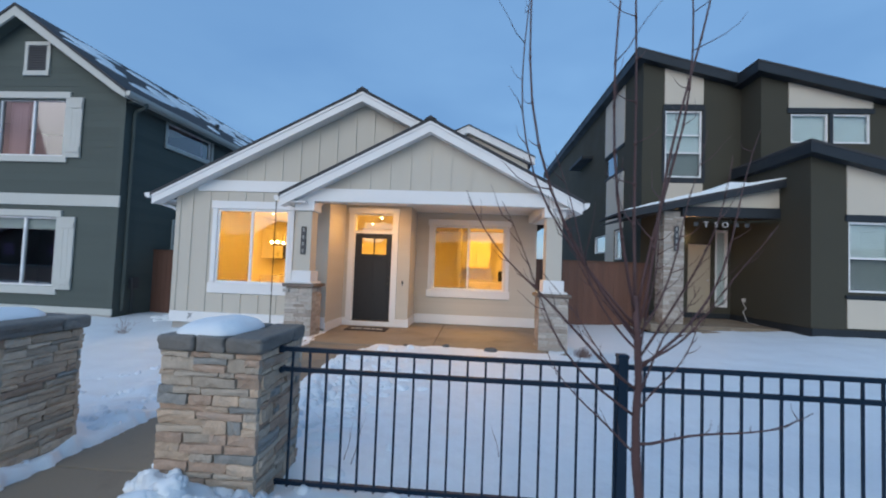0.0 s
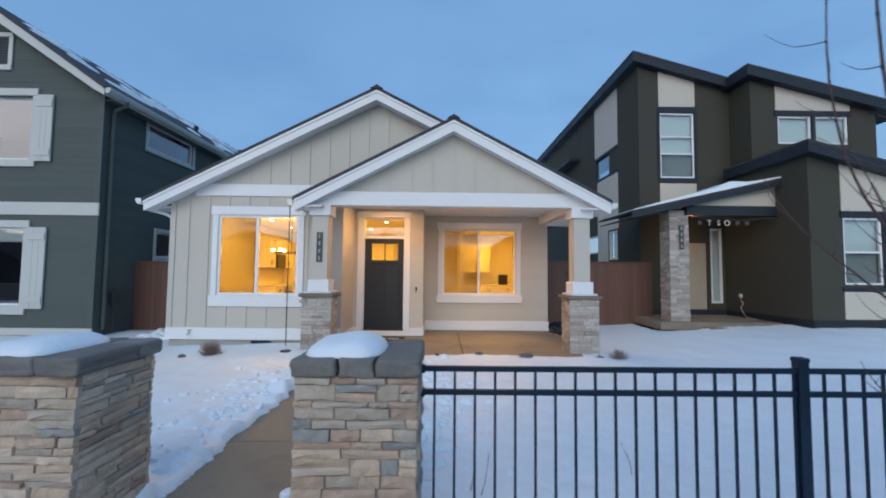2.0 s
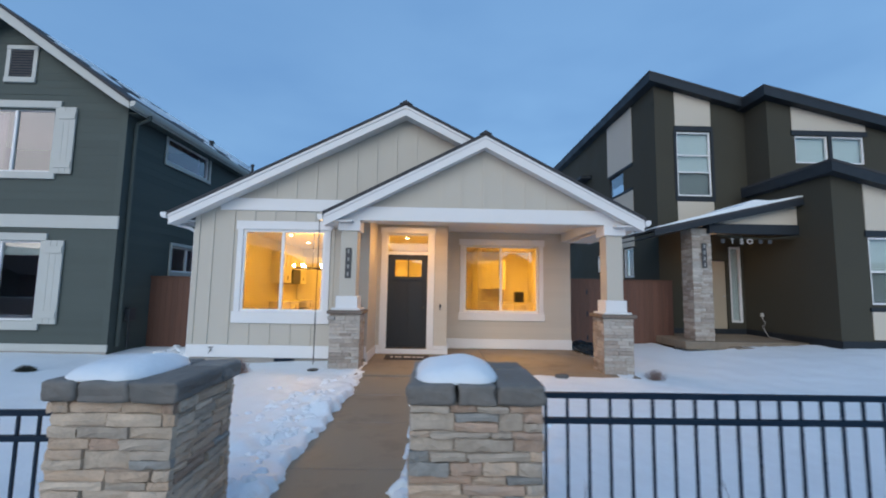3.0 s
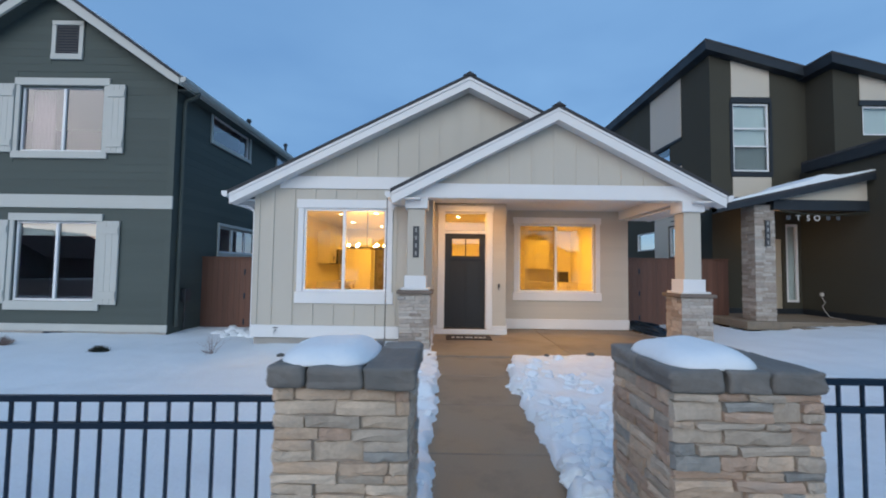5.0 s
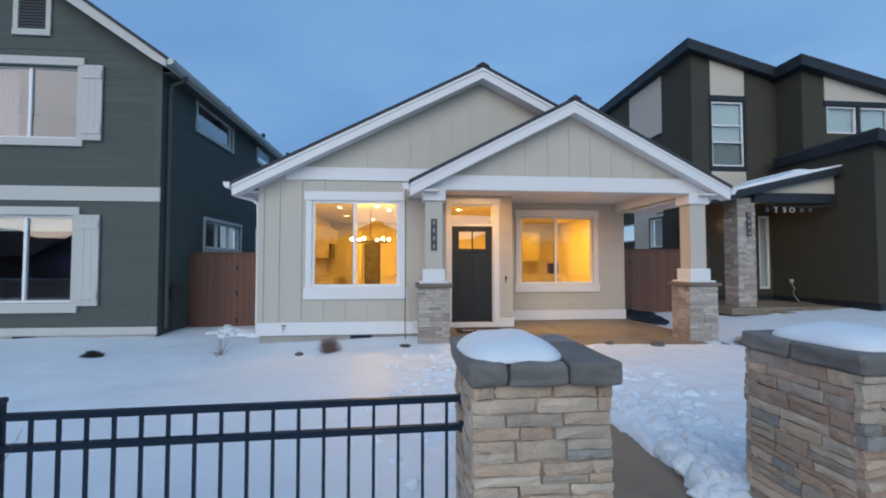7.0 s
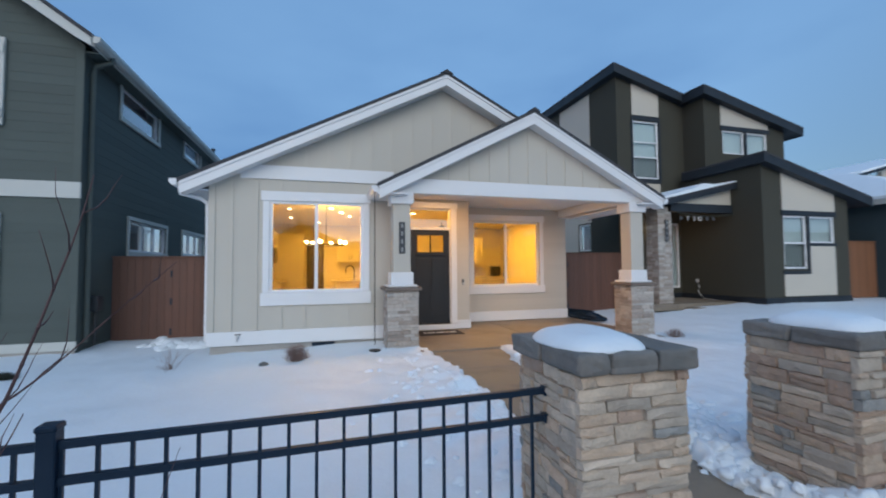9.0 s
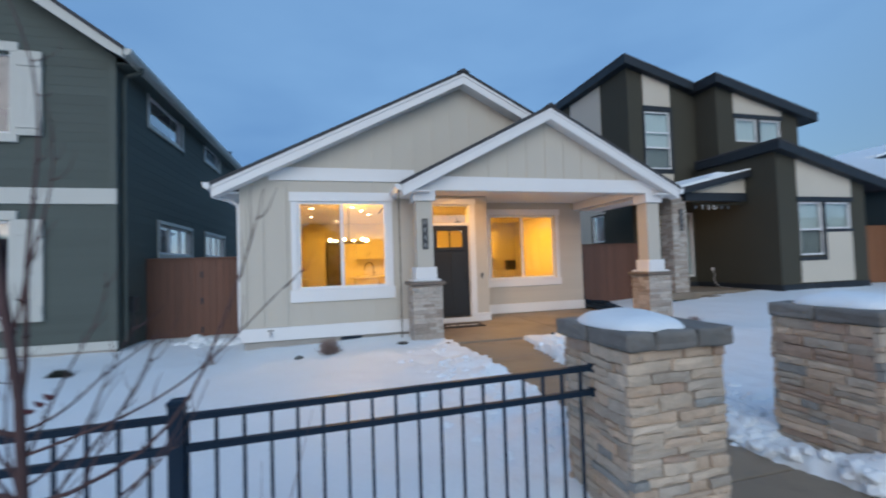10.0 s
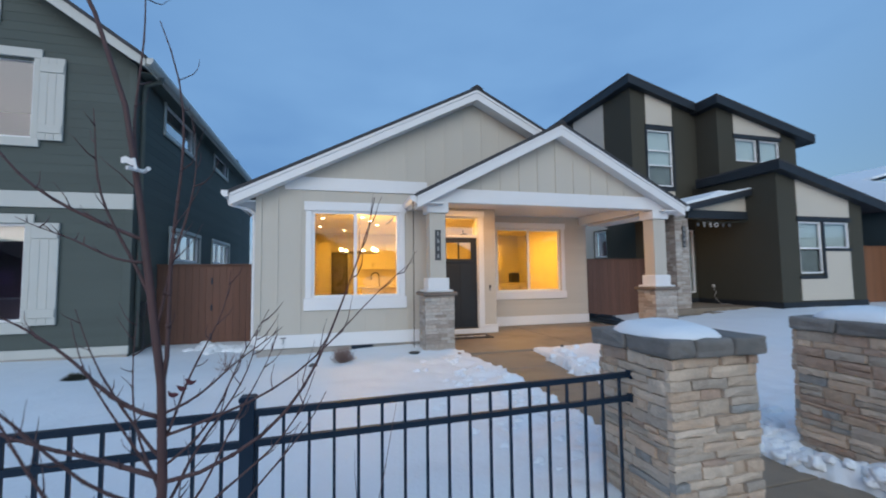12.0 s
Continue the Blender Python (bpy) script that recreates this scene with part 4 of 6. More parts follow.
for x0, x1, y, z0, z1 in ((5.84, 5.92, R1Y, 4.4, 6.65), (7.04, 7.12, R1Y, 4.4, 6.65), (10.0, 10.1, R2Y, 5.3, 6.22), (9.70, 9.80, R3Y, 1.16, 2.87)):
    part("trim_band", B(x0, x1, y - 0.03, y + 0.002, z0, z1), M_BROWNTRIM, oh)
window(oh, R1Y, *t1, 0.02, M_VINYL, G_BLUE, "h", (5.28, 5.83))
window(oh, R2Y, 8.99, 9.99, 5.36, 6.2, 0.02, M_VINYL, G_BLUE)
window(oh, R2Y, 10.1, 11.1, 5.36, 6.2, 0.02, M_VINYL, G_BLUE)
window(oh, R3Y, 8.74, 9.70, 1.23, 2.86, 0.02, M_VINYL, G_BLUE, "h", (2.02,))
window(oh, R3Y, 9.80, 10.92, 2.03, 2.86, 0.02, M_VINYL, G_BLUE)
# insect screens before the lower sashes
for x0, x1, y, z0, z1 in ((5.98, 6.98, R1Y, 4.55, 5.255), (8.79, 9.65, R3Y, 1.28, 1.995)):
    part("insect_screen", B(x0, x1, y + 0.028, y + 0.031, z0, z1), G_SCREEN, oh, "grey insect screen mesh").visible_shadow = False
for k, (y0, y1, z0, z1) in enumerate(sh):
    window(oh, R1X, y0, y1, z0, z1, 0.02, M_BROWNTRIM if k == 0 else M_VINYL, G_DARK if k == 0 else G_BLUE, flip=1)
for z in (5.06, 5.96):
    part("trim_band", B(R1X - 0.03, R1X + 0.002, 14.75, 16.85, z, z + 0.09), M_BROWNTRIM, oh)
part("side_panel", B(R1X - 0.02, R1X + 0.002, 14.75, 16.85, 6.05, 8.1), M_BEIGE, oh, "smooth beige panel")
part("side_panel", B(R1X - 0.02, R1X + 0.002, 14.75, 16.6, 3.05, 5.05), M_BEIGE, oh, "smooth beige panel")
part("side_panel", B(R1X - 0.02, R1X + 0.002, 15.65, 16.6, 0.3, 3.05), M_BEIGE, oh, "smooth beige panel")
part("side_bay_roof", B(R1X - 0.5, R1X + 0.1, 18.6, 21.0, 6.5, 6.62), M_BROWNTRIM, oh)
# its blinds and dim rooms; slats added in the sidelight imitate a pale interior
for x0, x1, y, z0, z1 in ((5.95, 7.0, R1Y, 4.55, 6.55), (9.0, 9.98, R2Y, 5.38, 6.18), (10.12, 11.08, R2Y, 5.38, 6.18), (8.76, 9.68, R3Y, 1.27, 2.84), (9.82, 10.9, R3Y, 2.05, 2.84), (7.5, 7.8, R1Y, 0.6, 2.85)):
    bl = thing("window_blind", (x0, y + 0.15, z1), "pale lowered window blind", "blind", "blinds of the modern house")
    n = int((z1 - z0) / 0.05)
    for k in range(n):
        part("slat", B(x0, x1, y + 0.13, y + 0.145, z1 - (k + 1) * 0.05, z1 - k * 0.05 - 0.006), M_BLIND, bl)
part("room_partition", B(R1X + 0.2, R3E - 0.2, 15.5, 15.6, 0, 6.3), M_DARKROOM, oh)
part("room_partition", B(R3X + 0.2, R3E - 0.2, 12.9, 13.0, 0, 3.4), M_DARKROOM, oh)
# entry: door, sidelight, shed canopy, slab
od = part("door", B(6.68, 7.34, R1Y + 0.03, R1Y + 0.08, 0.32, 2.44, 0.004), M_BEIGEDOOR, oh, "beige front door")
part("door_handle", tube(bmesh.new(), [(7.26, R1Y + 0.03, 1.35), (7.26, R1Y - 0.04, 1.35), (7.2, R1Y - 0.04, 1.35)], [0.02, 0.016, 0.014], 8), M_METAL, od)
window(oh, R1Y, 7.46, 7.84, 0.55, 2.9, 0.02, M_VINYL, G_BLUE, fw=0.07)
part("porch_slab", B(4.7, R3X, 11.05, R1Y, 0.0, 0.2, 0.01), M_WALK, oh)
part("step", B(5.8, 7.6, 10.7, 11.05, 0.0, 0.1, 0.01), M_WALK, oh)
CY = 10.95
part("canopy_roof", P([(3.95, 3.10), (8.25, 4.09), (8.25, 4.03), (3.95, 3.04)], "y", CY, R1Y), M_SHINGLE, oh)
part("canopy_fascia", P([(3.95, 3.04), (8.25, 4.03), (8.25, 3.87), (3.95, 2.90)], "y", CY + 0.005, CY + 0.05), M_BROWNTRIM, oh)
part("canopy_soffit", P([(4.0, 2.94), (8.2, 3.9), (8.2, 3.87), (4.0, 2.91)], "y", CY + 0.05, R1Y), M_BROWNTRIM, oh)
part("panel", P([(5.62, 3.28), (7.98, 3.28), (7.98, 3.86), (5.62, 3.32)], "y", 11.2, 11.26), M_BEIGE, oh)
part("canopy_beam", B(5.5, R3X + 0.1, 11.15, 11.4, 3.02, 3.28), M_BROWNTRIM, oh)
part("canopy_beam", B(5.1, 5.5, 11.3, 11.7, 2.9, 3.2), M_BROWNTRIM, oh)
bm = bmesh.new()
n = 60
prof = [(4.0 + 4.2 * k / n, 3.11 + 0.97 * k / n, 0.02 + 0.075 * max(0.0, math.sin(math.pi * k / n)) + 0.10 * math.exp(-((k - 37) / 4.0) ** 2) + 0.015 * noise.noise(Vector((k * 0.4, 0, 0)))) for k in range(n + 1)]
prism(bm, [(x, z) for x, z, h in prof] + [(x, z + h) for x, z, h in reversed(prof)], "y", CY + 0.02, 12.6)
solo("canopy_snow", bm, M_SNOW, "strip of snow lying on the canopy roof", "snow")

# ---- the slate-blue house farther along ----
bh = thing("far_house", (17.0, 9.5, 0.4), "single-storey slate-blue house under a snow-covered roof", "house")
fw = (15.75, 18.2, 1.75, 3.4)
part("front_wall", wall_with_holes(bmesh.new(), "y", 9.5, 9.66, 14.15, 24.0, 0.2, 3.5, [fw]), M_BLUE, bh)
part("side_wall", B(14.15, 14.31, 9.66, 20.0, 0.2, 3.5), M_BLUE, bh)
part("skirt_board", B(14.13, 24.0, 9.46, 9.502, 0.5, 0.85), M_GTRIM, bh)
casing(bh, 9.5, *fw, 0.17, M_BEIGE, sill=0.15, proud=0.03)
window(bh, 9.5, *fw, 0.03, M_VINYL, G_BLUE, bars=(16.9,))
part("eave_fascia", B(13.7, 24.3, 9.03, 9.07, 3.42, 3.6), M_GTRIM, bh)
part("eave_fascia", B(13.7, 13.74, 9.07, 20.2, 3.42, 3.6), M_GTRIM, bh)
part("soffit", B(13.74, 24.3, 9.07, 9.5, 3.44, 3.47), M_GTRIM, bh)
bm = bmesh.new()
v = [bm.verts.new(p) for p in ((13.66, 9.0, 3.6), (24.4, 9.0, 3.6), (24.4, 13.5, 5.2), (17.2, 13.5, 5.25), (13.66, 20.2, 3.6), (17.2, 20.2, 5.25), (13.66, 9.0, 3.7), (24.4, 9.0, 3.7), (24.4, 13.5, 5.32), (17.2, 13.5, 5.37), (13.66, 20.2, 3.7), (17.2, 20.2, 5.37))]
for f in ((6, 7, 8, 9), (6, 9, 11, 10), (0, 1, 7, 6), (0, 6, 10, 4)):
    bm.faces.new([v[i] for i in f])
part("roof", bm, M_SNOW, bh, "snow-covered hipped roof")
part("upper_wall", P([(19.5, 4.6), (22.9, 4.6), (22.9, 6.6), (19.5, 5.55)], "y", 13.4, 13.6), M_BEIGE, bh)
part("upper_roof", P([(17.4, 5.35), (23.3, 6.85), (23.3, 6.75), (17.4, 5.25)], "y", 13.0, 18.0), M_SNOW, bh)
part("upper_fascia", P([(17.4, 5.25), (23.3, 6.75), (23.3, 6.6), (17.4, 5.12)], "y", 13.0, 13.05), M_BROWNTRIM, bh)
bl = thing("window_blind", (17.5, 9.65, 3.35), "pale lowered window blind of the slate-blue house", "blind")
for k in range(31):
    part("slat", B(15.8, 18.14, 9.63, 9.645, 3.35 - (k + 1) * 0.05, 3.35 - k * 0.05 - 0.006), M_BLIND, bl)
part("room_partition", B(14.4, 24, 12, 12.1, 0, 3.4), M_DARKROOM, bh)
part("meter_box", B(14.05, 14.15, 10.2, 10.5, 1.6, 1.85, 0.01), M_GTRIM, bh)


# ---- cedar fences between the houses ----
def cedar_fence(x0, x1, y, z0, z1, label, hinges=None, wood=M_CEDAR):
    f = thing("cedar_fence", ((x0 + x1) / 2, y, z0), label, "fence", "cedar fences")
    n = max(2, int(round((x1 - x0) / 0.142)))
    w = (x1 - x0) / n
    me = None
    for k in range(n):
        if me is None:
            me = finish(box(bmesh.new(), 0.0012, w - 0.0012, -0.01, 0.01, 0, z1 - z0, 0.0025), "board", wood)
        ob = new("board", me)
        ob.parent = f
        ob.location = (x0 + k * w - (x0 + x1) / 2, 0, 0)
    part("cap_rail", B(x0, x1, y - 0.05, y + 0.05, z1, z1 + 0.035, 0.004), wood, f)
    for z in (z0 + 0.25, z1 - 0.2):
        part("rail", B(x0, x1, y + 0.012, y + 0.05, z, z + 0.09), wood, f)
    if hinges:
        for z in (z1 - 0.35, (z0 + z1) / 2, z0 + 0.3):
            part("hinge", B(hinges - 0.02, hinges + 0.02, y - 0.022, y - 0.008, z - 0.07, z + 0.07, 0.003), M_BLACK, f)
    return f


cedar_fence(-9.0, -6.62, 11.2, -0.3, 1.60, "reddish stained cedar board gate between two houses", hinges=-7.9)
cedar_fence(1.77, 5.23, 12.5, -0.2, 1.76, "reddish stained cedar board gate between two houses", hinges=2.7)
cedar_fence(11.6, 14.1, 10.9, 0.2, 2.13, "cedar board fence beside the far house, coloured orange-brown as better lit", hinges=12.6, wood=M_LITCEDAR)

# drape added behind the upper pane to tint it like mirrored sunset sky
cur = thing("pane_tint_drape", (-11.6, LY + 0.3, 5.4), "thin mauve drape added to tint the pane like mirrored sky", "curtain")
for x0, x1 in ((-12.58, -12.05),):
    b = bmesh.new()
    n = 26
    lo = [b.verts.new((x0 + (x1 - x0) * k / n, LY + 0.28 + 0.03 * math.sin(k * 1.5), 3.9)) for k in range(n + 1)]
    hi = [b.verts.new((x0 + (x1 - x0) * k / n, LY + 0.28 + 0.022 * math.sin(k * 1.5), 5.46)) for k in range(n + 1)]
    for k in range(n):
        b.faces.new((lo[k], lo[k + 1], hi[k + 1], hi[k]))
    part("drape", b, M_PANE_TINT, cur, smooth=True)


# ---- gate pillars and the metal fence ----
def slab_bm(x0, x1, y0, y1, z0, z1, jit, seed, bev=0.012):
    rnd = random.Random(seed)
    b = B(x0, x1, y0, y1, z0, z1)
    bmesh.ops.subdivide_edges(b, edges=[e for e in b.edges], cuts=2, use_grid_fill=True)
    for v in b.verts:
        v.co += Vector((rnd.uniform(-jit, jit), rnd.uniform(-jit, jit), rnd.uniform(-jit, jit) * 0.5))
    return b


def loaf(cx, cy, z, rx, ry, h, seed):
    """A settled cushion of snow with a rounded brow and an uneven rim."""
    b = bmesh.new()
    nr, na = 9, 40
    rows = []
    for i in range(nr + 1):
        q = i / nr
        ring = []
        for a in range(na):
            t = 2 * math.pi * a / na
            c, s = math.cos(t), math.sin(t)
            k = (abs(c) ** 3.2 + abs(s) ** 3.2) ** (-1 / 3.2)
            wob = 1 + 0.10 * noise.noise(Vector((c * 1.4 + seed, s * 1.4, 0)))
            r = math.sin(q * math.pi / 2) ** 0.75
            zz = h * max(0.0, 1 - r ** 3.2) ** 0.62 * (1 + 0.22 * noise.noise(Vector((c * r * 1.6, s * r * 1.6, seed))))
            ring.append(b.verts.new((cx + rx * k * r * c * wob, cy + ry * k * r * s * wob, z + zz)))
        rows.append(ring)
    for r0, r1 in zip(rows[1:], rows[2:]):
        for a in range(na):
            b.faces.new((r0[a], r1[a], r1[(a + 1) % na], r0[(a + 1) % na]))
    b.faces.new(rows[1])
    b.faces.new(rows[-1][::-1])
    for v in list(rows[0]):
        b.verts.remove(v)
    return b


PILLARS = []
PCY = 2.795
for n, (cx, dz, cw, PW) in enumerate(((-3.270, -0.029, 0.326, 0.280), (-1.517, -0.022, 0.341, 0.305))):
    pl = thing("gate_pillar", (cx, PCY, -0.15), "stacked ledgestone gate pillar with a grey slab cap", "pillar", "gate pillars")
    part("core", B(cx - PW, cx + PW, PCY - PW, PCY + PW, -0.3, 0.90 + dz), M_MORTAR, pl)
    cuts = (-cw, -0.155 + 0.06 * n, 0.097, cw)
    for i in range(3):
        for j, (y0, y1) in enumerate(((-0.342, 0.02 + 0.05 * i), (0.02 + 0.05 * i, 0.342))):
            b = slab_bm(cx + cuts[i] + 0.003, cx + cuts[i + 1] - 0.003, PCY + y0 + 0.003, PCY + y1 - 0.003, 0.895 + dz, 0.995 + dz, 0.009, 7 * n + 3 * i + j)
            ob = part("cap_stone", b, M_CAP, pl)
            m = ob.modifiers.new("worn", "BEVEL")
            m.width, m.segments, m.limit_method = 0.022, 3, "ANGLE"
    solo("snow_cushion", loaf(cx - 0.09, PCY - 0.04, 0.990 + dz, 0.225, 0.275, 0.076 + 0.012 * n, n * 3.1), M_SNOW, "smooth cushion of snow on a pillar cap", "snow", "snow cushions on the pillars", smooth=True)
    PILLARS.append((pl, cx, dz, PW))

FENCE_Y = 2.755


def metal_fence(y, x_gate, first, posts, step, after, level, label):
    """Black tubular panels from a pillar outwards: two upper rails, a bottom rail, square pickets and capped posts.
    level: (x) -> how far the panels sit above their usual height there, as they follow the ground."""
    s = 1 if posts[0] > x_gate else -1
    f = thing("metal_fence", (x_gate, y, -0.15), label, "fence", "metal fence")
    prev, x = x_gate, first
    pick = finish(B(-0.007, 0.007, -0.007, 0.007, -0.10, 0.80), "picket", M_BLACK)
    org = base_of(f)
    for px in posts:
        a, b = sorted((prev, px))
        la, lb = level(a), level(b)
        for z, h in ((0.799, 0.030), (0.664, 0.030), (-0.085, 0.028)):
            part("rail", P([(a, z + la), (b, z + lb), (b, z + lb + h), (a, z + la + h)], "y", y - 0.014, y + 0.014), M_BLACK, f)
        while s * (px - x) > 0.03:
            if s * (x - prev) > 0.03:
                ob = new("picket", pick)
                ob.parent = f
                ob.location = Vector((x, y, level(x))) - org
            x += s * step
        lp = level(px)
        post = part("post", B(px - 0.031, px + 0.031, y - 0.031, y + 0.031, -0.3, 0.875 + lp, 0.004), M_BLACK, f)
        b = bmesh.new()
        box(b, px - 0.036, px + 0.036, y - 0.036, y + 0.036, 0.868 + lp, 0.895 + lp, 0.007)
        part("post_cap", b, M_BLACK, post)
        prev = px
        x = px + s * after
    for z in (0.790, 0.655):
        z += level(x_gate)
        part("bracket", B(*sorted((x_gate, x_gate + s * 0.035)), y - 0.024, y + 0.024, z, z + 0.046, 0.004), M_BLACK, f)
    return f


metal_fence(2.80, -3.55, -3.645, (-5.638, -7.9, -10.2, -12.5), 0.1149, 0.107, lambda x: 0.0140 * (x + 3.6) - 0.090, "black tubular metal fence along the snowy lawn")
metal_fence(FENCE_Y, -1.20, -1.107, (1.068, 3.35, 5.65, 7.95, 10.2), 0.1186, 0.14, lambda x: 0.047, "black tubular metal fence along the snowy lawn")


# ---- young bare trees before the fence ----
def limb(start, az, e0, e1, length, r0, seed, sway=0.085, n=12):
    rnd = random.Random(seed)
    p = Vector(start)
    pts = [p.copy()]
    a = radians(az)
    ph = rnd.uniform(0, 6)
    for i in range(n):
        t = (i + 0.5) / n
        e = radians(e0 + (e1 - e0) * t ** 0.7) + sway * 1.6 * math.sin(ph + 7 * t)
        aa = a + sway * 3 * math.sin(ph * 1.7 + 5 * t) + rnd.uniform(-0.09, 0.09)
        p = p + Vector((math.cos(aa) * math.cos(e), math.sin(aa) * math.cos(e), math.sin(e))) * (length / n)
        pts.append(p.copy())
    return pts, [r0 * (1 - 0.78 * i / n) for i in range(n + 1)]


def bare_tree(x, y, lean, height, r0, limbs, seed, label, bend=1.3, taper=0.45, lift=0.0):
    rnd = random.Random(seed)
    tr = thing("young_tree", (x, y, -0.1), label, "tree", "young street trees")
    nt = 10
    pts = [Vector((x + lean[0] * (i / nt) ** bend + 0.008 * math.sin(i * 1.7), y + lean[1] * (i / nt), lift - 0.2 + (height + 0.2) * i / nt)) for i in range(nt + 1)]
    b = tube(bmesh.new(), pts, [r0 * (1 - taper * i / nt) * (1.1 if i % 4 == 2 else 1) for i in range(nt + 1)], 9)
    part("trunk", b, M_BARK, tr, smooth=True)
    for k, (h, az, e0, e1, ln, r) in enumerate(limbs):
        t = (h + 0.2) / (height + 0.2)
        i = min(nt - 1, int(t * nt))
        st = pts[i].lerp(pts[i + 1], t * nt - i) if t < 1 else pts[-1]
        lp, lr = limb(st, az, e0, e1, ln, r, seed * 31 + k)
        b = tube(bmesh.new(), lp, lr, 6)
        nodes = range(2, len(lp) - 1)
        for j in nodes:
            if rnd.random() < 0.75:
                tw, tq = limb(lp[j], az + rnd.choice((-1, 1)) * rnd.uniform(35, 90), rnd.uniform(0, 40), rnd.uniform(40, 80), rnd.uniform(0.04, 0.2) * min(1.5, ln), max(0.0022, lr[j] * 0.5), seed * 77 + k * 13 + j, n=4)
                tube(b, tw, tq, 4)
            tube(b, [lp[j] - (lp[j] - lp[j - 1]) * 0.06, lp[j] + (lp[j + 1] - lp[j]) * 0.06], [lr[j] * (1.12 + 0.25 * rnd.random()), lr[j] * 1.12], 6)
        part("limb", b, M_BARK, tr, smooth=True)
    return tr


TREE_EAST = [
    (1.20, 186, 50, 94, 2.0, 0.0075), (1.24, 178, 44, 96, 1.7, 0.006), (1.27, 215, 76, 94, 1.95, 0.0065), (1.30, 60, 85, 90, 2.1, 0.0075),
    (1.27, 20, 75, 91, 1.9, 0.0065), (1.22, 350, 68, 93, 2.0, 0.007), (1.08, 10, 40, 76, 1.15, 0.006), (1.00, 172, 26, 62, 1.05, 0.006),
    (0.90, 195, 34, 68, 1.00, 0.0055), (0.80, 352, -8, 34, 0.62, 0.006), (0.98, 25, 42, 55, 0.55, 0.005), (0.76, 165, 30, 55, 0.5, 0.005), (1.12, 300, 45, 75, 0.8, 0.005),
    (1.15, 150, 50, 80, 0.9, 0.005), (1.05, 60, 55, 80, 0.8, 0.005), (1.0, 185, 38, 58, 0.6, 0.004), (1.1, 340, 30, 66, 0.7, 0.0045), (0.92, 5, 48, 66, 0.5, 0.004), (1.18, 200, 40, 70, 0.6, 0.004), (1.2, 15, 52, 84, 0.9, 0.0045)]
TREE_WEST = [
    (1.48, 150, 86, 90, 0.75, 0.0055), (1.06, 10, 74, 103, 1.05, 0.0065), (1.22, 5, 68, 92, 0.62, 0.0045), (1.30, 190, 62, 82, 0.55, 0.005), (0.82, 358, 6, 88, 1.05, 0.006), (0.94, 2, 18, 45, 0.88, 0.0042),
    (0.83, 181, 14, 34, 0.66, 0.0075), (0.99, 179, 27, 42, 0.58, 0.0065), (1.47, 181, 14, 62, 0.62, 0.0058), (1.41, 184, 2, 36, 0.32, 0.004), (1.0, 5, 22, 46, 0.38, 0.004),
    (0.76, 215, 30, 60, 0.8, 0.005), (0.92, 30, 55, 80, 0.5, 0.004), (0.64, 20, 22, 62, 0.6, 0.005), (0.88, 160, 40, 62, 0.5, 0.0045), (0.78, 120, 35, 70, 0.6, 0.0045),
    (0.72, 60, 30, 70, 0.6, 0.005), (0.66, 200, 28, 74, 0.75, 0.0055), (0.82, 175, 45, 72, 0.5, 0.004), (0.58, 340, 18, 66, 0.7, 0.005), (0.68, 5, 40, 76, 0.6, 0.0045),
    (0.86, 355, 40, 70, 0.5, 0.004), (0.63, 300, 25, 70, 0.4, 0.004), (0.56, 190, 12, 60, 0.6, 0.005), (0.74, 185, 14, 30, 0.6, 0.004)]
bare_tree(0.755, 1.64, (-0.035, 0.0), 1.36, 0.022, TREE_EAST, 5, "young bare street tree with thin upright limbs", lift=0.015)
west_tree = bare_tree(-5.70, 1.985, (-0.31, 0.0), 2.35, 0.0175, TREE_WEST, 11, "young bare street tree with reddish-brown spreading limbs", bend=4.0, taper=0.75, lift=-0.045)
b = bmesh.new()
prism(b, [(-5.8054, 1.6865), (-5.7940, 1.6916), (-5.7816, 1.6852), (-5.7726, 1.6877), (-5.7712, 1.6712), (-5.7816, 1.6673), (-5.7940, 1.6737), (-5.8039, 1.6712)], "y", 1.99, 1.996)
prism(b, [(-5.7781, 1.6775), (-5.7701, 1.6801), (-5.7647, 1.6584), (-5.7701, 1.6533), (-5.7726, 1.6610)], "y", 1.984, 1.989)
tube(b, [(-5.79, 1.99, 1.66), (-5.765, 2.03, 1.66), (-5.74, 1.99, 1.66)], [0.006] * 3, 5)
bmesh.ops.translate(b, vec=(-0.005, -0.045, -0.045), verts=b.verts)
part("tag", b, M_VINYL, west_tree, "small white tag tied round the trunk")
for k, (lx, ly, lz) in enumerate(((-5.655, 1.955, 1.025), (-5.675, 1.955, 1.01), (-5.635, 1.955, 1.04), (-5.865, 1.955, 0.695))):
    b = bmesh.new()
    bmesh.ops.create_icosphere(b, subdivisions=2, radius=0.0085)
    for v in b.verts:
        c_ = v.co * (1 + 0.5 * noise.noise(v.co * 130 + Vector((k * 3, 0, 0))))
        v.co = Vector((lx + c_.x * 1.5, ly + c_.y * 0.5, lz + c_.z * 0.8 + 90 * c_.x * c_.x - 0.3 * c_.x))
    part("dry_leaf", b, M_SEED, west_tree, "withered dark red leaf")


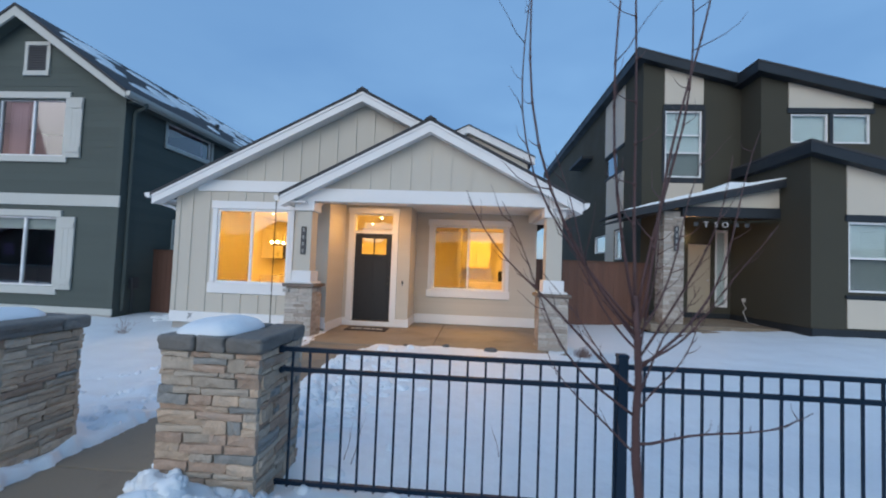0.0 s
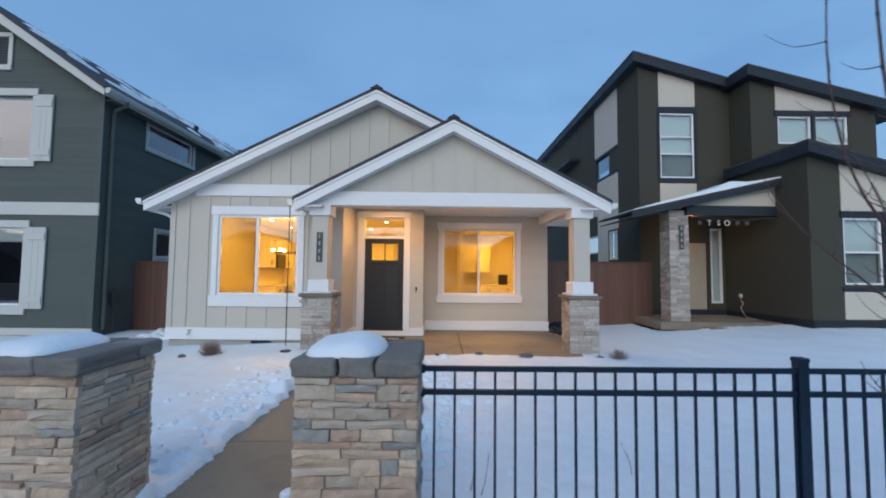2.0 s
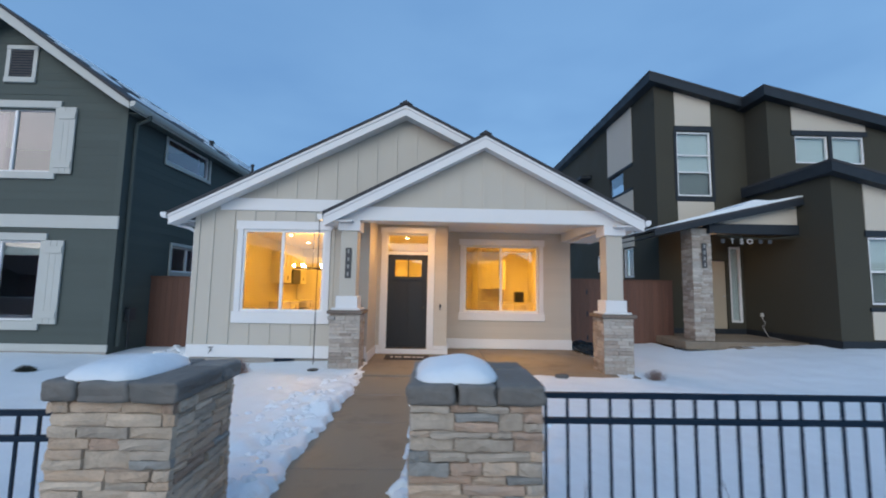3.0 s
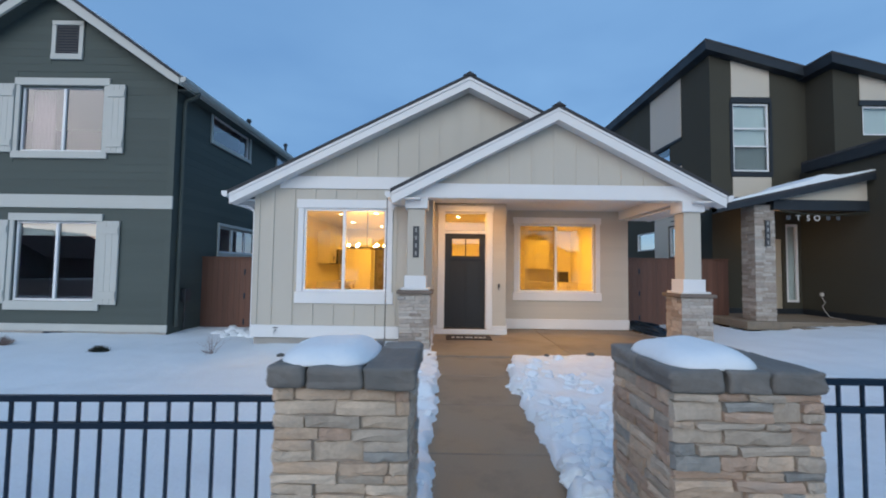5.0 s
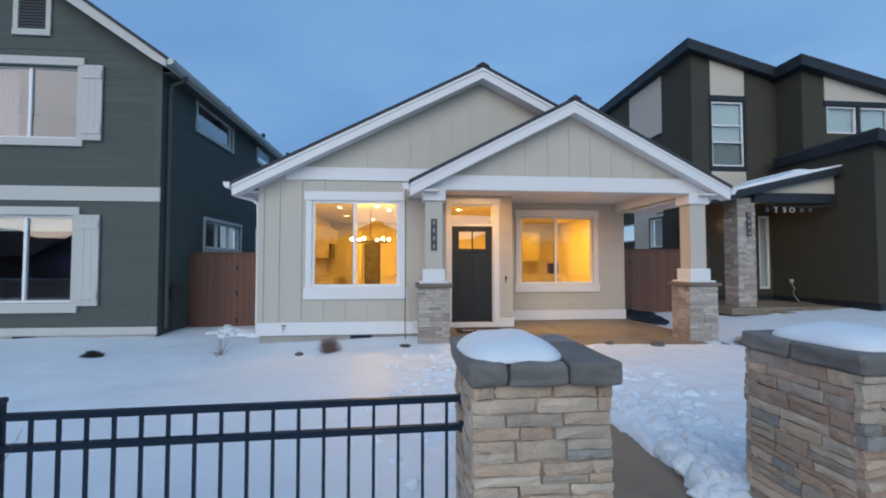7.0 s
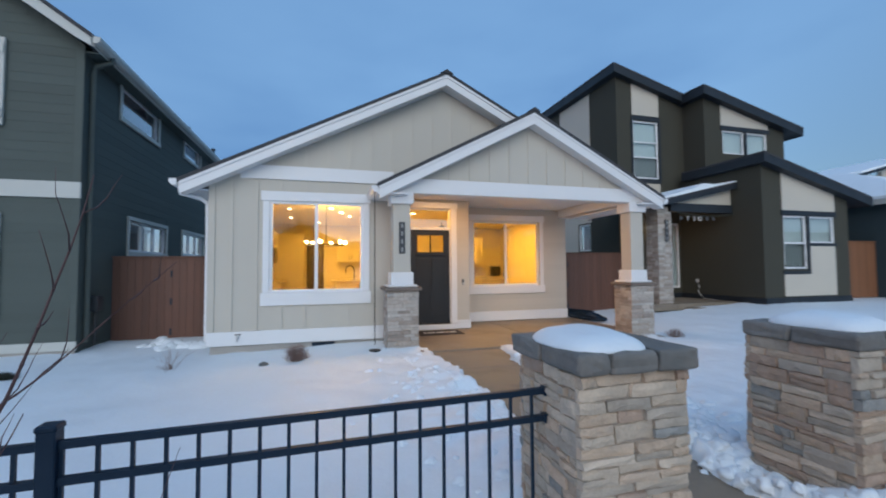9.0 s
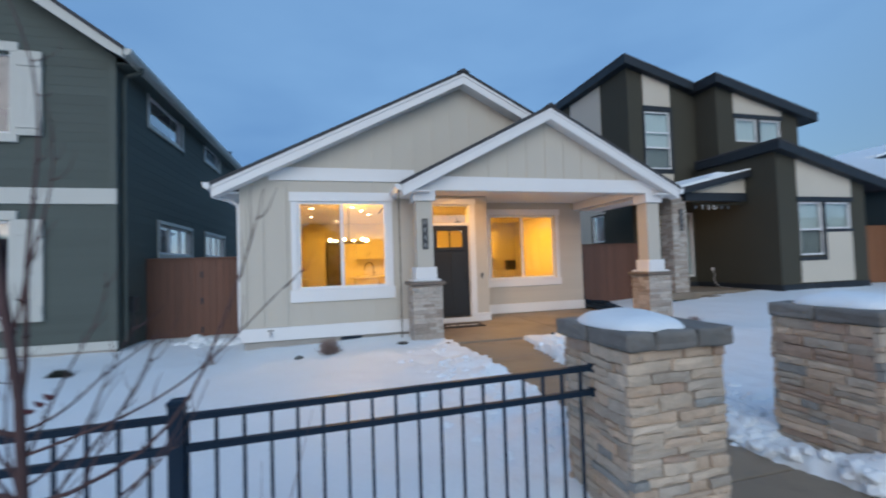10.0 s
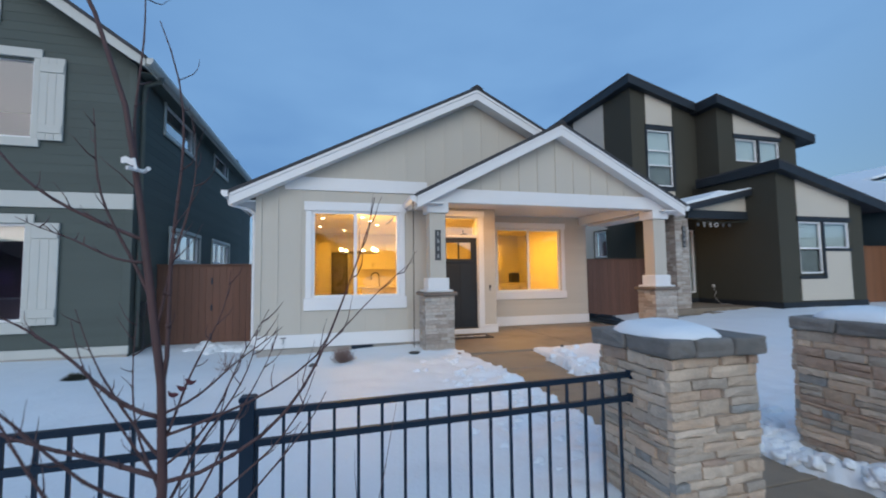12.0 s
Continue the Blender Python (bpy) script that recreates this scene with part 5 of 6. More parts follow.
# ---- plants, rocks and small things in the gardens ----
def twig_ball(x, y, z, r, h, n, seed, label, name="dry_shrub", material=None):
    rnd = random.Random(seed)
    b = bmesh.new()
    for k in range(n):
        az, el = rnd.uniform(0, 360), rnd.uniform(25, 85)
        pts, rr = limb((x + rnd.uniform(-0.03, 0.03), y + rnd.uniform(-0.03, 0.03), z - 0.03), az, el, el - 15, rnd.uniform(0.7, 1.05) * (r if el < 50 else h), 0.004, seed * 100 + k, 0.15, 5)
        tube(b, pts, rr, 3, cap=False)
        tw, tq = limb(pts[3], az + rnd.uniform(-70, 70), el, el + 10, r * 0.45, 0.0028, seed * 200 + k, 0.2, 3)
        tube(b, tw, tq, 3, cap=False)
    t = thing(name, (x, y, z), label, "shrub")
    part("twig_mass", b, material or M_SHRUB, t)
    return t


def sheet_z(x, y):
    return snow_height(x, y)


twig_ball(-5.08, 7.72, sheet_z(-5.08, 7.72), 0.26, 0.30, 260, 3, "round dry reddish shrub poking out of the snow")
twig_ball(2.15, 7.75, sheet_z(2.15, 7.75), 0.24, 0.20, 120, 4, "flattened dry shrub beside the porch pier")
twig_ball(-6.85, 7.9, sheet_z(-6.85, 7.9), 0.22, 0.42, 26, 6, "thin leafless garden twigs in the snow")
twig_ball(-8.85, 7.95, sheet_z(-8.85, 7.95) - 0.03, 0.19, 0.16, 420, 21, "low dark evergreen mound half buried in snow", "low_evergreen", M_TUFT)
twig_ball(-11.0, 8.4, sheet_z(-11, 8.4), 0.22, 0.2, 120, 7, "low dry shrub before the grey-green house")
for k, (x, y, r) in enumerate(((-0.35, 7.72, 0.05), (-1.1, 7.7, 0.03), (0.46, 7.62, 0.085), (-5.55, 7.65, 0.05))):
    b = bmesh.new()
    bmesh.ops.create_icosphere(b, subdivisions=3, radius=1.0)
    z0 = sheet_z(x, y)
    for v in b.verts:
        q = 1 + 0.25 * noise.noise(v.co * 1.7 + Vector((k * 5, 0, 0)))
        v.co = Vector((x + v.co.x * r * 1.35 * q, y + v.co.y * r * q, z0 + 0.01 + v.co.z * r * 0.75 * q))
    solo("garden_rock", b, M_ROCK, "dark landscape rock showing through the snow", "rock", smooth=True)


def lumps(name, x, y, spread, n, r, seed, label):
    rnd = random.Random(seed)
    b = bmesh.new()
    for k in range(n):
        lx, ly = x + rnd.gauss(0, spread[0]), y + rnd.gauss(0, spread[1])
        rr = r * rnd.uniform(0.45, 1.2)
        s = bmesh.ops.create_icosphere(b, subdivisions=3, radius=1.0)
        off = Vector((rnd.uniform(0, 50), k, 0))
        z0 = snow_height(lx, ly)
        for v in s["verts"]:
            q = 1 + 0.5 * noise.noise(v.co * 1.3 + off) + 0.26 * noise.noise(v.co * 2.7 + off) + 0.12 * noise.noise(v.co * 7.0 + off)
            v.co = Vector((lx + v.co.x * rr * 1.15 * q, ly + v.co.y * rr * q, z0 + v.co.z * rr * 0.85 * q - rr * 0.28))
    ob = solo(name, b, M_SNOW_LUMP, label, "snow", kind="stuff", smooth=True)
    return ob


lumps("snow_chunks", -1.35, 2.12, (0.30, 0.13), 22, 0.075, 1, "shovelled chunks of snow at the foot of the pillar")
lumps("snow_chunks", -0.6, 2.28, (0.5, 0.13), 48, 0.08, 2, "shovelled chunks of snow along the fence")
lumps("snow_chunks", 0.9, 2.3, (0.8, 0.12), 26, 0.055, 8, "shovelled chunks of snow along the fence")
lumps("snow_chunks", -1.80, 4.8, (0.08, 1.2), 70, 0.048, 3, "broken snow along the edge of the walk")
lumps("snow_chunks", -3.2, 4.6, (0.12, 1.4), 60, 0.042, 4, "broken snow along the edge of the walk")
lumps("snow_chunks", -1.15, 5.3, (0.36, 1.1), 80, 0.075, 17, "clods of shovelled snow on the bed beside the walk")
lumps("snow_chunks", -1.5, 3.9, (0.22, 0.55), 60, 0.085, 27, "clods of shovelled snow behind the gate pillar")
lumps("snow_chunks", -3.55, 5.4, (0.3, 1.2), 70, 0.045, 18, "clods of shovelled snow on the bed beside the walk")
lumps("snow_chunks", -7.15, 10.1, (0.42, 0.22), 34, 0.16, 6, "heaped snow before the cedar gate")

lumps("snow_chunks", -1.97, 2.8, (0.09, 0.32), 64, 0.055, 12, "shovelled crusts of snow between walk and pillar")
lumps("snow_chunks", -1.2, 2.05, (0.25, 0.12), 26, 0.085, 13, "shovelled chunks of snow at the foot of the pillar")


def stalk(x, y, h, az, seed):
    z = snow_height(x, y)
    t = thing("dry_stalk", (x, y, z), "thin dry stalk standing in the snow", "plant", "dry stalks")
    pts, rr = limb((x, y, z - 0.05), az, 84, 66, h, 0.0035, seed, 0.10, 9)
    b = tube(bmesh.new(), pts, rr, 5)
    tw, tq = limb(pts[5], az + 60, 60, 75, h * 0.3, 0.002, seed + 1, 0.1, 4)
    tube(b, tw, tq, 4)
    part("stem", b, M_BARK, t)


for k, (x, y, h, az) in enumerate(((-0.80, 3.15, 0.42, 20), (-0.86, 3.2, 0.34, 60), (-5.24, 2.02, 1.05, 40), (0.35, 3.4, 0.3, 150))):
    stalk(x, y, h, az, 300 + k)
# rain chain from the porch gutter, with its bowl
chain = thing("rain_chain", (-3.86, 7.95, 0), "thin dark rain chain hanging from the porch gutter", "rain chain")
link = None
for k in range(92):
    if link is None:
        b = bmesh.new()
        tube(b, [(0.0105 * math.cos(t * math.pi / 4), 0, 0.018 * math.sin(t * math.pi / 4)) for t in range(9)], [0.0045] * 9, 5)
        link = finish(b, "link", M_DARKMETAL)
    ob = new("link", link)
    ob.parent = chain
    ob.location = (0, 0, 2.74 - k * 0.0292)
    ob.rotation_euler = (0, 0, (k % 2) * math.pi / 2)
part("dish", tube(bmesh.new(), [(-3.86, 7.95, -0.1), (-3.86, 7.95, -0.03), (-3.86, 7.95, -0.02)], [0.06, 0.10, 0.09], 18), M_DARKMETAL, chain)
# hose bib on the skirt board
bib = thing("hose_bib", (-6.12, 8.8, 0.14), "small brass hose tap on the skirt board", "tap")
part("plate", B(-6.17, -6.07, HY - 0.045, HY - 0.034, 0.20, 0.216, 0.003), M_PLAQUE, bib)
part("spout", tube(bmesh.new(), [(-6.12, HY - 0.034, 0.15), (-6.12, HY - 0.10, 0.15), (-6.12, HY - 0.125, 0.10)], [0.014, 0.014, 0.011], 8), M_METAL, bib)
part("handle", tube(bmesh.new(), [(-6.12, HY - 0.07, 0.165), (-6.12, HY - 0.07, 0.19)], [0.018, 0.018], 8), M_METAL, bib)
# crawl-space vent under the window
part("foundation_vent", B(-4.9, -4.5, HY + 0.02, HY + 0.032, -0.09, 0.0), M_BLACK, house)


# plaques with raised figures, drawn as bars
def plaque(x0, x1, y, z0, z1, n, label):
    p = thing("house_number_plaque", ((x0 + x1) / 2, y, z0), label, "sign", "house number plaques")
    part("plate", B(x0, x1, y - 0.02, y, z0, z1, 0.004), M_PLAQUE, p)
    h = (z1 - z0) / n
    for k in range(n):
        part("figure", B(x0 + 0.040, x1 - 0.040, y - 0.026, y - 0.019, z0 + k * h + 0.036, z0 + (k + 1) * h - 0.030, 0.002), M_FIGURE, p)
    return p


part("outlet_cover", B(-3.655, -3.53, CCY - 0.345, CCY - 0.285, 0.845, 0.905, 0.008), M_CONC, col_l, "small grey outlet cover")
plaque(-3.41, -3.30, CCY - 0.155, 1.60, 2.165, 4, "dark vertical plaque with four pale figures")
plaque(5.32, 5.44, 11.225, 2.1, 2.75, 4, "dark vertical plaque on the stone column")
# doormat with one row of unreadable lettering
dm = thing("doormat", (-2.3, 9.55, PORCH_Z), "dark coir doormat with a pale row of lettering", "doormat")
part("pad", slab_bm(-2.78, -1.83, 9.28, 9.80, PORCH_Z, PORCH_Z + 0.02, 0.004, 3), M_MAT, dm)
for k, w in enumerate((0.06, 0.08, 0.05, 0.09, 0.06, 0.07, 0.08, 0.05)):
    part("letter_bar", B(-2.66 + k * 0.095, -2.66 + k * 0.095 + w, 9.44, 9.56, PORCH_Z + 0.02, PORCH_Z + 0.026), M_LETTER, dm)
# letters hanging on a line under the canopy of the dark house
gar = thing("letter_garland", (6.6, 11.1, 2.95), "dark garland with hanging pale letters", "garland")
b = bmesh.new()
pts = [(5.65 + k * 0.115, 11.12, 3.0 - 0.10 * math.sin(math.pi * k / 20)) for k in range(21)]
tube(b, pts, [0.012] * 21, 5)
rg = random.Random(9)
for q in pts:
    for j in range(7):
        tube(b, [q, (q[0] + rg.uniform(-0.05, 0.05), q[1] + rg.uniform(-0.04, 0.04), q[2] - rg.uniform(0.02, 0.10))], [0.004, 0.002], 4)
part("cord", b, M_TUFT, gar)
for ch, x in (("T", 6.05), ("S", 6.30), ("O", 6.52)):
    cu = bpy.data.curves.new("letter", "FONT")
    cu.body, cu.size, cu.extrude, cu.align_x = ch, 0.2, 0.008, "CENTER"
    ob = new("letter", cu)
    dg = bpy.context.evaluated_depsgraph_get()
    me = bpy.data.meshes.new_from_object(ob.evaluated_get(dg))
    bpy.data.objects.remove(ob)
    me.materials.clear()
    me.materials.append(M_LETTER)
    lo = new("letter", me)
    lo.parent = gar
    lo.location = Vector((x, 11.08, 2.74)) - base_of(gar)
    lo.rotation_euler = (math.pi / 2, 0, 0)
for x in (5.8, 6.8, 7.05):
    part("letter_bar", B(x - 0.05, x + 0.05, 11.075, 11.09, 2.76, 2.86), M_PLAQUE, gar)
# cord beside the entry of the dark house
cord = thing("white_cord", (7.75, 12.3, 0.2), "pale looped extension cord beside the dark wall", "cord")
b = tube(bmesh.new(), [(7.86, 12.5, 0.80), (7.84, 12.45, 0.7), (7.87, 12.4, 0.6), (7.8, 12.42, 0.5), (7.82, 12.36, 0.36), (7.8, 12.2, 0.225), (7.75, 11.7, 0.215)], [0.009] * 7, 6)
part("cable", b, M_LETTER, cord)
part("plug", B(7.83, 7.9, 12.46, 12.54, 0.78, 0.88, 0.006), M_LETTER, cord)
# loose black drain hose on the snow along the house wall
b = bmesh.new()
for k in range(4):
    tube(b, [(2.12 + (0.30 - 0.05 * k) * math.cos(t * 0.42 + k) + 0.03 * math.sin(t * 1.3), 10.95 + (1.0 - 0.16 * k) * math.sin(t * 0.42 + k), 0.0 + 0.035 * k + 0.012 * math.sin(t * 1.1)) for t in range(17)], [0.04] * 17, 7)
solo("garden_hose", b, M_BLACK, "loose loops of black hose lying along the house wall", "hose", smooth=True)
# outlets and a wall lamp at the dark house door
wl_ = thing("wall_lamp", (6.45, 13.15, 2.6), "small warm wall lamp beside the entry", "lamp")
part("back_plate", B(6.40, 6.5, R1Y - 0.03, R1Y - 0.002, 2.5, 2.72, 0.004), M_BLACK, wl_)
part("bulb", B(6.42, 6.48, R1Y - 0.1, R1Y - 0.03, 2.55, 2.66, 0.01), GLOW_BULB, wl_)


# ---- inside the middle house: one open room seen through its windows ----
inner = thing("front_room", (-2.4, 12.5, 0.08), "warm lit open living room and kitchen", "room", kind="structure")
IX0, IX1, IB = HX0 + T, HX1 - T, 15.2
part("room_floor", P([(IX0, HY + T), (PX0 - T, HY + T), (PX0 - T, DY + T), (JX - T, DY + T), (JX - T, WY + T), (IX1, WY + T), (IX1, IB), (IX0, IB)], "z", -0.02, 0.08), M_IFLOOR, inner)
tagged(new("ceiling", finish(P([(IX0, HY + T), (PX0 - T, HY + T), (PX0 - T, DY + T), (JX - T, DY + T), (JX - T, WY + T), (IX1, WY + T), (IX1, IB), (IX0, IB)], "z", 2.76, 2.82), "ceiling", M_ICEIL)), "plain cream room ceiling", "ceiling", kind="structure")
part("room_lining", B(IX0, IX0 + 0.012, HY + T, IB, 0.08, 2.76), M_IWALL, inner)
part("room_lining", B(IX1 - 0.012, IX1, WY + T, IB, 0.08, 2.76), M_IWALL, inner)
part("room_lining", B(PX0 - T - 0.012, PX0 - T, HY + T, DY + T, 0.08, 2.76), M_IWALL, inner)
part("wall_stub", B(-0.42, -0.30, 13.2, IB, 0.08, 2.76), M_IWALL, inner)


def cabinet(x0, x1, y0, y1, z0, z1, doors, label, face="y", group="kitchen cabinets", handle="v"):
    """A shaker cabinet unit; face: the side that carries the doors (y: towards the street, x: towards +x)."""
    c = thing("cabinet", ((x0 + x1) / 2, (y0 + y1) / 2, z0), label, "cabinet", group)
    part("body", B(x0, x1, y0, y1, z0, z1, 0.003), M_CAB, c)
    for k in range(doors):
        if face == "y":
            a0, a1 = x0 + (x1 - x0) * k / doors, x0 + (x1 - x0) * (k + 1) / doors
            d = part("door", wall_with_holes(bmesh.new(), "y", y0 - 0.02, y0 - 0.001, a0 + 0.004, a1 - 0.004, z0 + 0.004, z1 - 0.004, [(a0 + 0.07, a1 - 0.07, z0 + 0.07, z1 - 0.07)]), M_CAB, c)
            hx = a1 - 0.04 if k % 2 == 0 else a0 + 0.04
            hz = z1 - 0.2 if z0 < 1 else z0 + 0.08
            part("handle", tube(bmesh.new(), [(hx, y0 - 0.045, hz), (hx, y0 - 0.045, hz + 0.13)], [0.007, 0.007], 6), M_DARKMETAL, d)
        else:
            a0, a1 = y0 + (y1 - y0) * k / doors, y0 + (y1 - y0) * (k + 1) / doors
            d = part("door", wall_with_holes(bmesh.new(), "x", x1 + 0.001, x1 + 0.02, a0 + 0.004, a1 - 0.004, z0 + 0.004, z1 - 0.004, [(a0 + 0.07, a1 - 0.07, z0 + 0.07, z1 - 0.07)]), M_CAB, c)
            hy = a1 - 0.04 if k % 2 == 0 else a0 + 0.04
            hz = z1 - 0.2 if z0 < 1 else z0 + 0.08
            part("handle", tube(bmesh.new(), [(x1 + 0.045, hy, hz), (x1 + 0.045, hy, hz + 0.13)], [0.007, 0.007], 6), M_DARKMETAL, d)
    return c


W = "white shaker kitchen cabinet with dark pulls"
for k in range(3):
    y0 = 12.35 + 0.72 * k
    if k != 1:
        cabinet(IX0 + 0.015, -5.83, y0, y0 + 0.71, 0.08, 0.95, 2, W, "x")
    cabinet(IX0 + 0.015, -6.10, y0, y0 + 0.71, 1.52 if k != 1 else 1.95, 2.42, 2, W, "x")
solo("worktop", B(IX0 + 0.015, -5.80, 12.33, 14.52, 0.952, 0.99, 0.004), M_COUNTER, "pale quartz kitchen worktop", "worktop")
rg_ = thing("range", (-6.1, 13.4, 0.08), "black and steel kitchen range", "range")
part("body", B(IX0 + 0.02, -5.80, 13.08, 13.77, 0.08, 0.945, 0.006), M_METAL, rg_)
part("oven_door", B(-5.80, -5.775, 13.1, 13.75, 0.25, 0.78, 0.004), M_OVEN, rg_)
part("oven_handle", tube(bmesh.new(), [(-5.74, 13.12, 0.74), (-5.74, 13.73, 0.74)], [0.012, 0.012], 8), M_METAL, rg_)
mw = thing("microwave", (-6.2, 13.4, 1.5), "black microwave under the upper cabinet", "microwave")
part("body", B(IX0 + 0.02, -6.03, 13.08, 13.77, 1.5, 1.945, 0.006), M_OVEN, mw)
part("handle", tube(bmesh.new(), [(-5.99, 13.66, 1.56), (-5.99, 13.66, 1.9)], [0.01, 0.01], 6), M_METAL, mw)
cabinet(-6.40, -5.32, 14.62, IB - 0.002, 0.08, 2.42, 2, "tall white pantry cabinet with dark pulls")
pd = thing("pantry_door", (-4.85, 15.1, 0.08), "dark glazed door in the back wall", "door")
part("leaf", B(-5.28, -4.74, IB - 0.05, IB - 0.004, 0.09, 2.14, 0.004), M_DARKDOOR, pd)
part("glass", B(-5.20, -4.82, IB - 0.056, IB - 0.049, 0.35, 2.02), M_SMOKED, pd)
part("casing", B(-5.318, -5.28, IB - 0.03, IB - 0.002, 0.08, 2.18, 0.004), M_WHITE, pd)
part("casing", B(-4.74, -4.66, IB - 0.03, IB - 0.002, 0.08, 2.18, 0.004), M_WHITE, pd)
part("knob", tube(bmesh.new(), [(-4.78, IB - 0.05, 1.05), (-4.78, IB - 0.1, 1.05)], [0.02, 0.03], 8), M_DARKMETAL, pd)
for k in range(2):
    cabinet(-4.30 + 0.82 * k, -3.49 + 0.82 * k, 14.86, IB - 0.002, 1.55, 2.42, 2, W)
    cabinet(-4.30 + 0.82 * k, -3.49 + 0.82 * k, 14.58, IB - 0.002, 0.08, 0.95, 2, W)
solo("worktop", B(-4.32, -2.64, 14.55, IB - 0.002, 0.952, 0.99, 0.004), M_COUNTER, "pale quartz kitchen worktop", "worktop")
for k in range(3):
    cabinet(-4.42 + 0.7 * k, -3.73 + 0.7 * k, 13.08, 13.75, 0.08, 0.95, 1, "white kitchen island cabinet")
solo("worktop", B(-4.50, -2.24, 12.98, 13.85, 0.952, 0.995, 0.004), M_COUNTER, "pale quartz island worktop", "worktop")
fc = thing("faucet", (-3.99, 13.55, 0.995), "dark gooseneck kitchen faucet on the island", "faucet")
part("neck", tube(bmesh.new(), [(-3.86, 13.5, 0.99), (-3.86, 13.5, 1.30)] + [(-3.98 + 0.12 * math.cos(a * math.pi / 8), 13.5, 1.30 + 0.12 * math.sin(a * math.pi / 8)) for a in range(1, 9)] + [(-4.10, 13.5, 1.21)], [0.016] * 11, 8), M_DARKMETAL, fc, smooth=True)
part("lever", tube(bmesh.new(), [(-3.86, 13.5, 1.08), (-3.78, 13.5, 1.12)], [0.009, 0.007], 6), M_DARKMETAL, fc)

# chandelier: a dark ring bar with six globes
CH = (-4.66, 10.37, 1.92)
ch = thing("chandelier", (CH[0], CH[1], 2.76), "dark ring chandelier with lit globe bulbs", "lamp")
part("rod", tube(bmesh.new(), [(CH[0], CH[1], 2.76), (CH[0], CH[1], CH[2] - 0.05)], [0.009, 0.009], 8), M_DARKMETAL, ch)
part("ring", tube(bmesh.new(), [(CH[0] + 0.42 * math.cos(a * math.pi / 12), CH[1] + 0.42 * math.sin(a * math.pi / 12), CH[2] - 0.06) for a in range(25)], [0.010] * 25, 6), M_DARKMETAL, ch)
for k in range(6):
    a = radians(60 * k + 14)
    gx, gy = CH[0] + 0.42 * math.cos(a), CH[1] + 0.42 * math.sin(a)
    part("spoke", tube(bmesh.new(), [(CH[0], CH[1], CH[2] - 0.05), (gx, gy, CH[2] - 0.06)], [0.006, 0.006], 5), M_DARKMETAL, ch)
    b = bmesh.new()
    bmesh.ops.create_uvsphere(b, u_segments=12, v_segments=8, radius=0.037)
    bmesh.ops.translate(b, verts=b.verts, vec=(gx, gy, CH[2] + 0.0))
    part("globe", b, GLOW_BULB, ch, "lit round bulb", smooth=True)
lamp("chandelier_light", "POINT", pose(CH[0], CH[1], CH[2] + 0.12), 105 * ROOM, WARM, 0.3)
# ceiling cans
for lx, ly in ((-4.55, 10.9), (-4.3, 11.6), (-4.05, 12.4), (-5.5, 11.2), (-5.6, 13.0), (-3.2, 13.2), (-4.9, 14.0), (0.3, 13.0), (-2.5, 11.4)):
    c = thing("ceiling_can", (lx, ly, 2.76), "small round lit ceiling lamp", "lamp", "ceiling cans")
    part("trim_ring", tube(bmesh.new(), [(lx, ly, 2.762), (lx, ly, 2.752)], [0.085, 0.08], 16), M_VINYL, c)
    part("lens", tube(bmesh.new(), [(lx, ly, 2.752), (lx, ly, 2.748)], [0.045, 0.045], 16), GLOW_CAN, c)
# ceiling fan
fan = thing("ceiling_fan", (-1.19, 13.34, 2.76), "dark ceiling fan at rest", "fan")
part("rod", tube(bmesh.new(), [(-1.19, 13.34, 2.76), (-1.19, 13.34, 2.62)], [0.015, 0.015], 8), M_DARKMETAL, fan)
part("motor", tube(bmesh.new(), [(-1.19, 13.34, 2.64), (-1.19, 13.34, 2.61), (-1.19, 13.34, 2.53), (-1.19, 13.34, 2.5)], [0.05, 0.11, 0.11, 0.06], 14), M_DARKMETAL, fan)
for k in range(3):
    a = radians(120 * k + 15)
    u, w = Vector((math.cos(a), math.sin(a), 0)), Vector((-math.sin(a), math.cos(a), 0.18))
    b = bmesh.new()
    vs = [Vector((-1.19, 13.34, 2.56)) + u * q + w * r for q, r in ((0.1, -0.03), (0.1, 0.03), (0.78, 0.08), (0.82, 0.0), (0.78, -0.08))]
    lo_ = [b.verts.new(p) for p in vs]
    hi_ = [b.verts.new(p + Vector((0, 0, 0.012))) for p in vs]
    b.faces.new(lo_)
    b.faces.new(hi_[::-1])
    for i in range(5):
        b.faces.new((lo_[i], hi_[i], hi_[(i + 1) % 5], lo_[(i + 1) % 5]))
    part("blade", b, M_DARKDOOR, fan)
# built-ins behind the porch window
for k in range(3):
    cabinet(-0.28 + 0.62 * k, 0.33 + 0.62 * k, 14.45, IB - 0.002, 0.08, 0.98, 2, "white built-in base cabinet with dark pulls", group="living room cabinets")
for k in range(2):
    cabinet(-0.28 + 0.5 * k, 0.21 + 0.5 * k, 14.7, IB - 0.002, 1.45, 2.42, 1, "white built-in upper cabinet", group="living room cabinets")
solo("worktop", B(-0.30, 1.57, 14.42, IB - 0.002, 0.982, 1.02, 0.004), M_COUNTER, "pale worktop over the built-in cabinets", "worktop")
fr = thing("coffee_machine", (1.13, 14.6, 1.02), "small black and steel kitchen appliance", "appliance")
part("body", B(0.98, 1.28, 14.45, 14.75, 1.02, 1.36, 0.015), M_OVEN, fr)
part("top", B(0.97, 1.29, 14.44, 14.76, 1.36, 1.39, 0.006), M_METAL, fr)
fx = thing("sofa_table", (0.4, 12.6, 0.08), "low pale side table", "table")
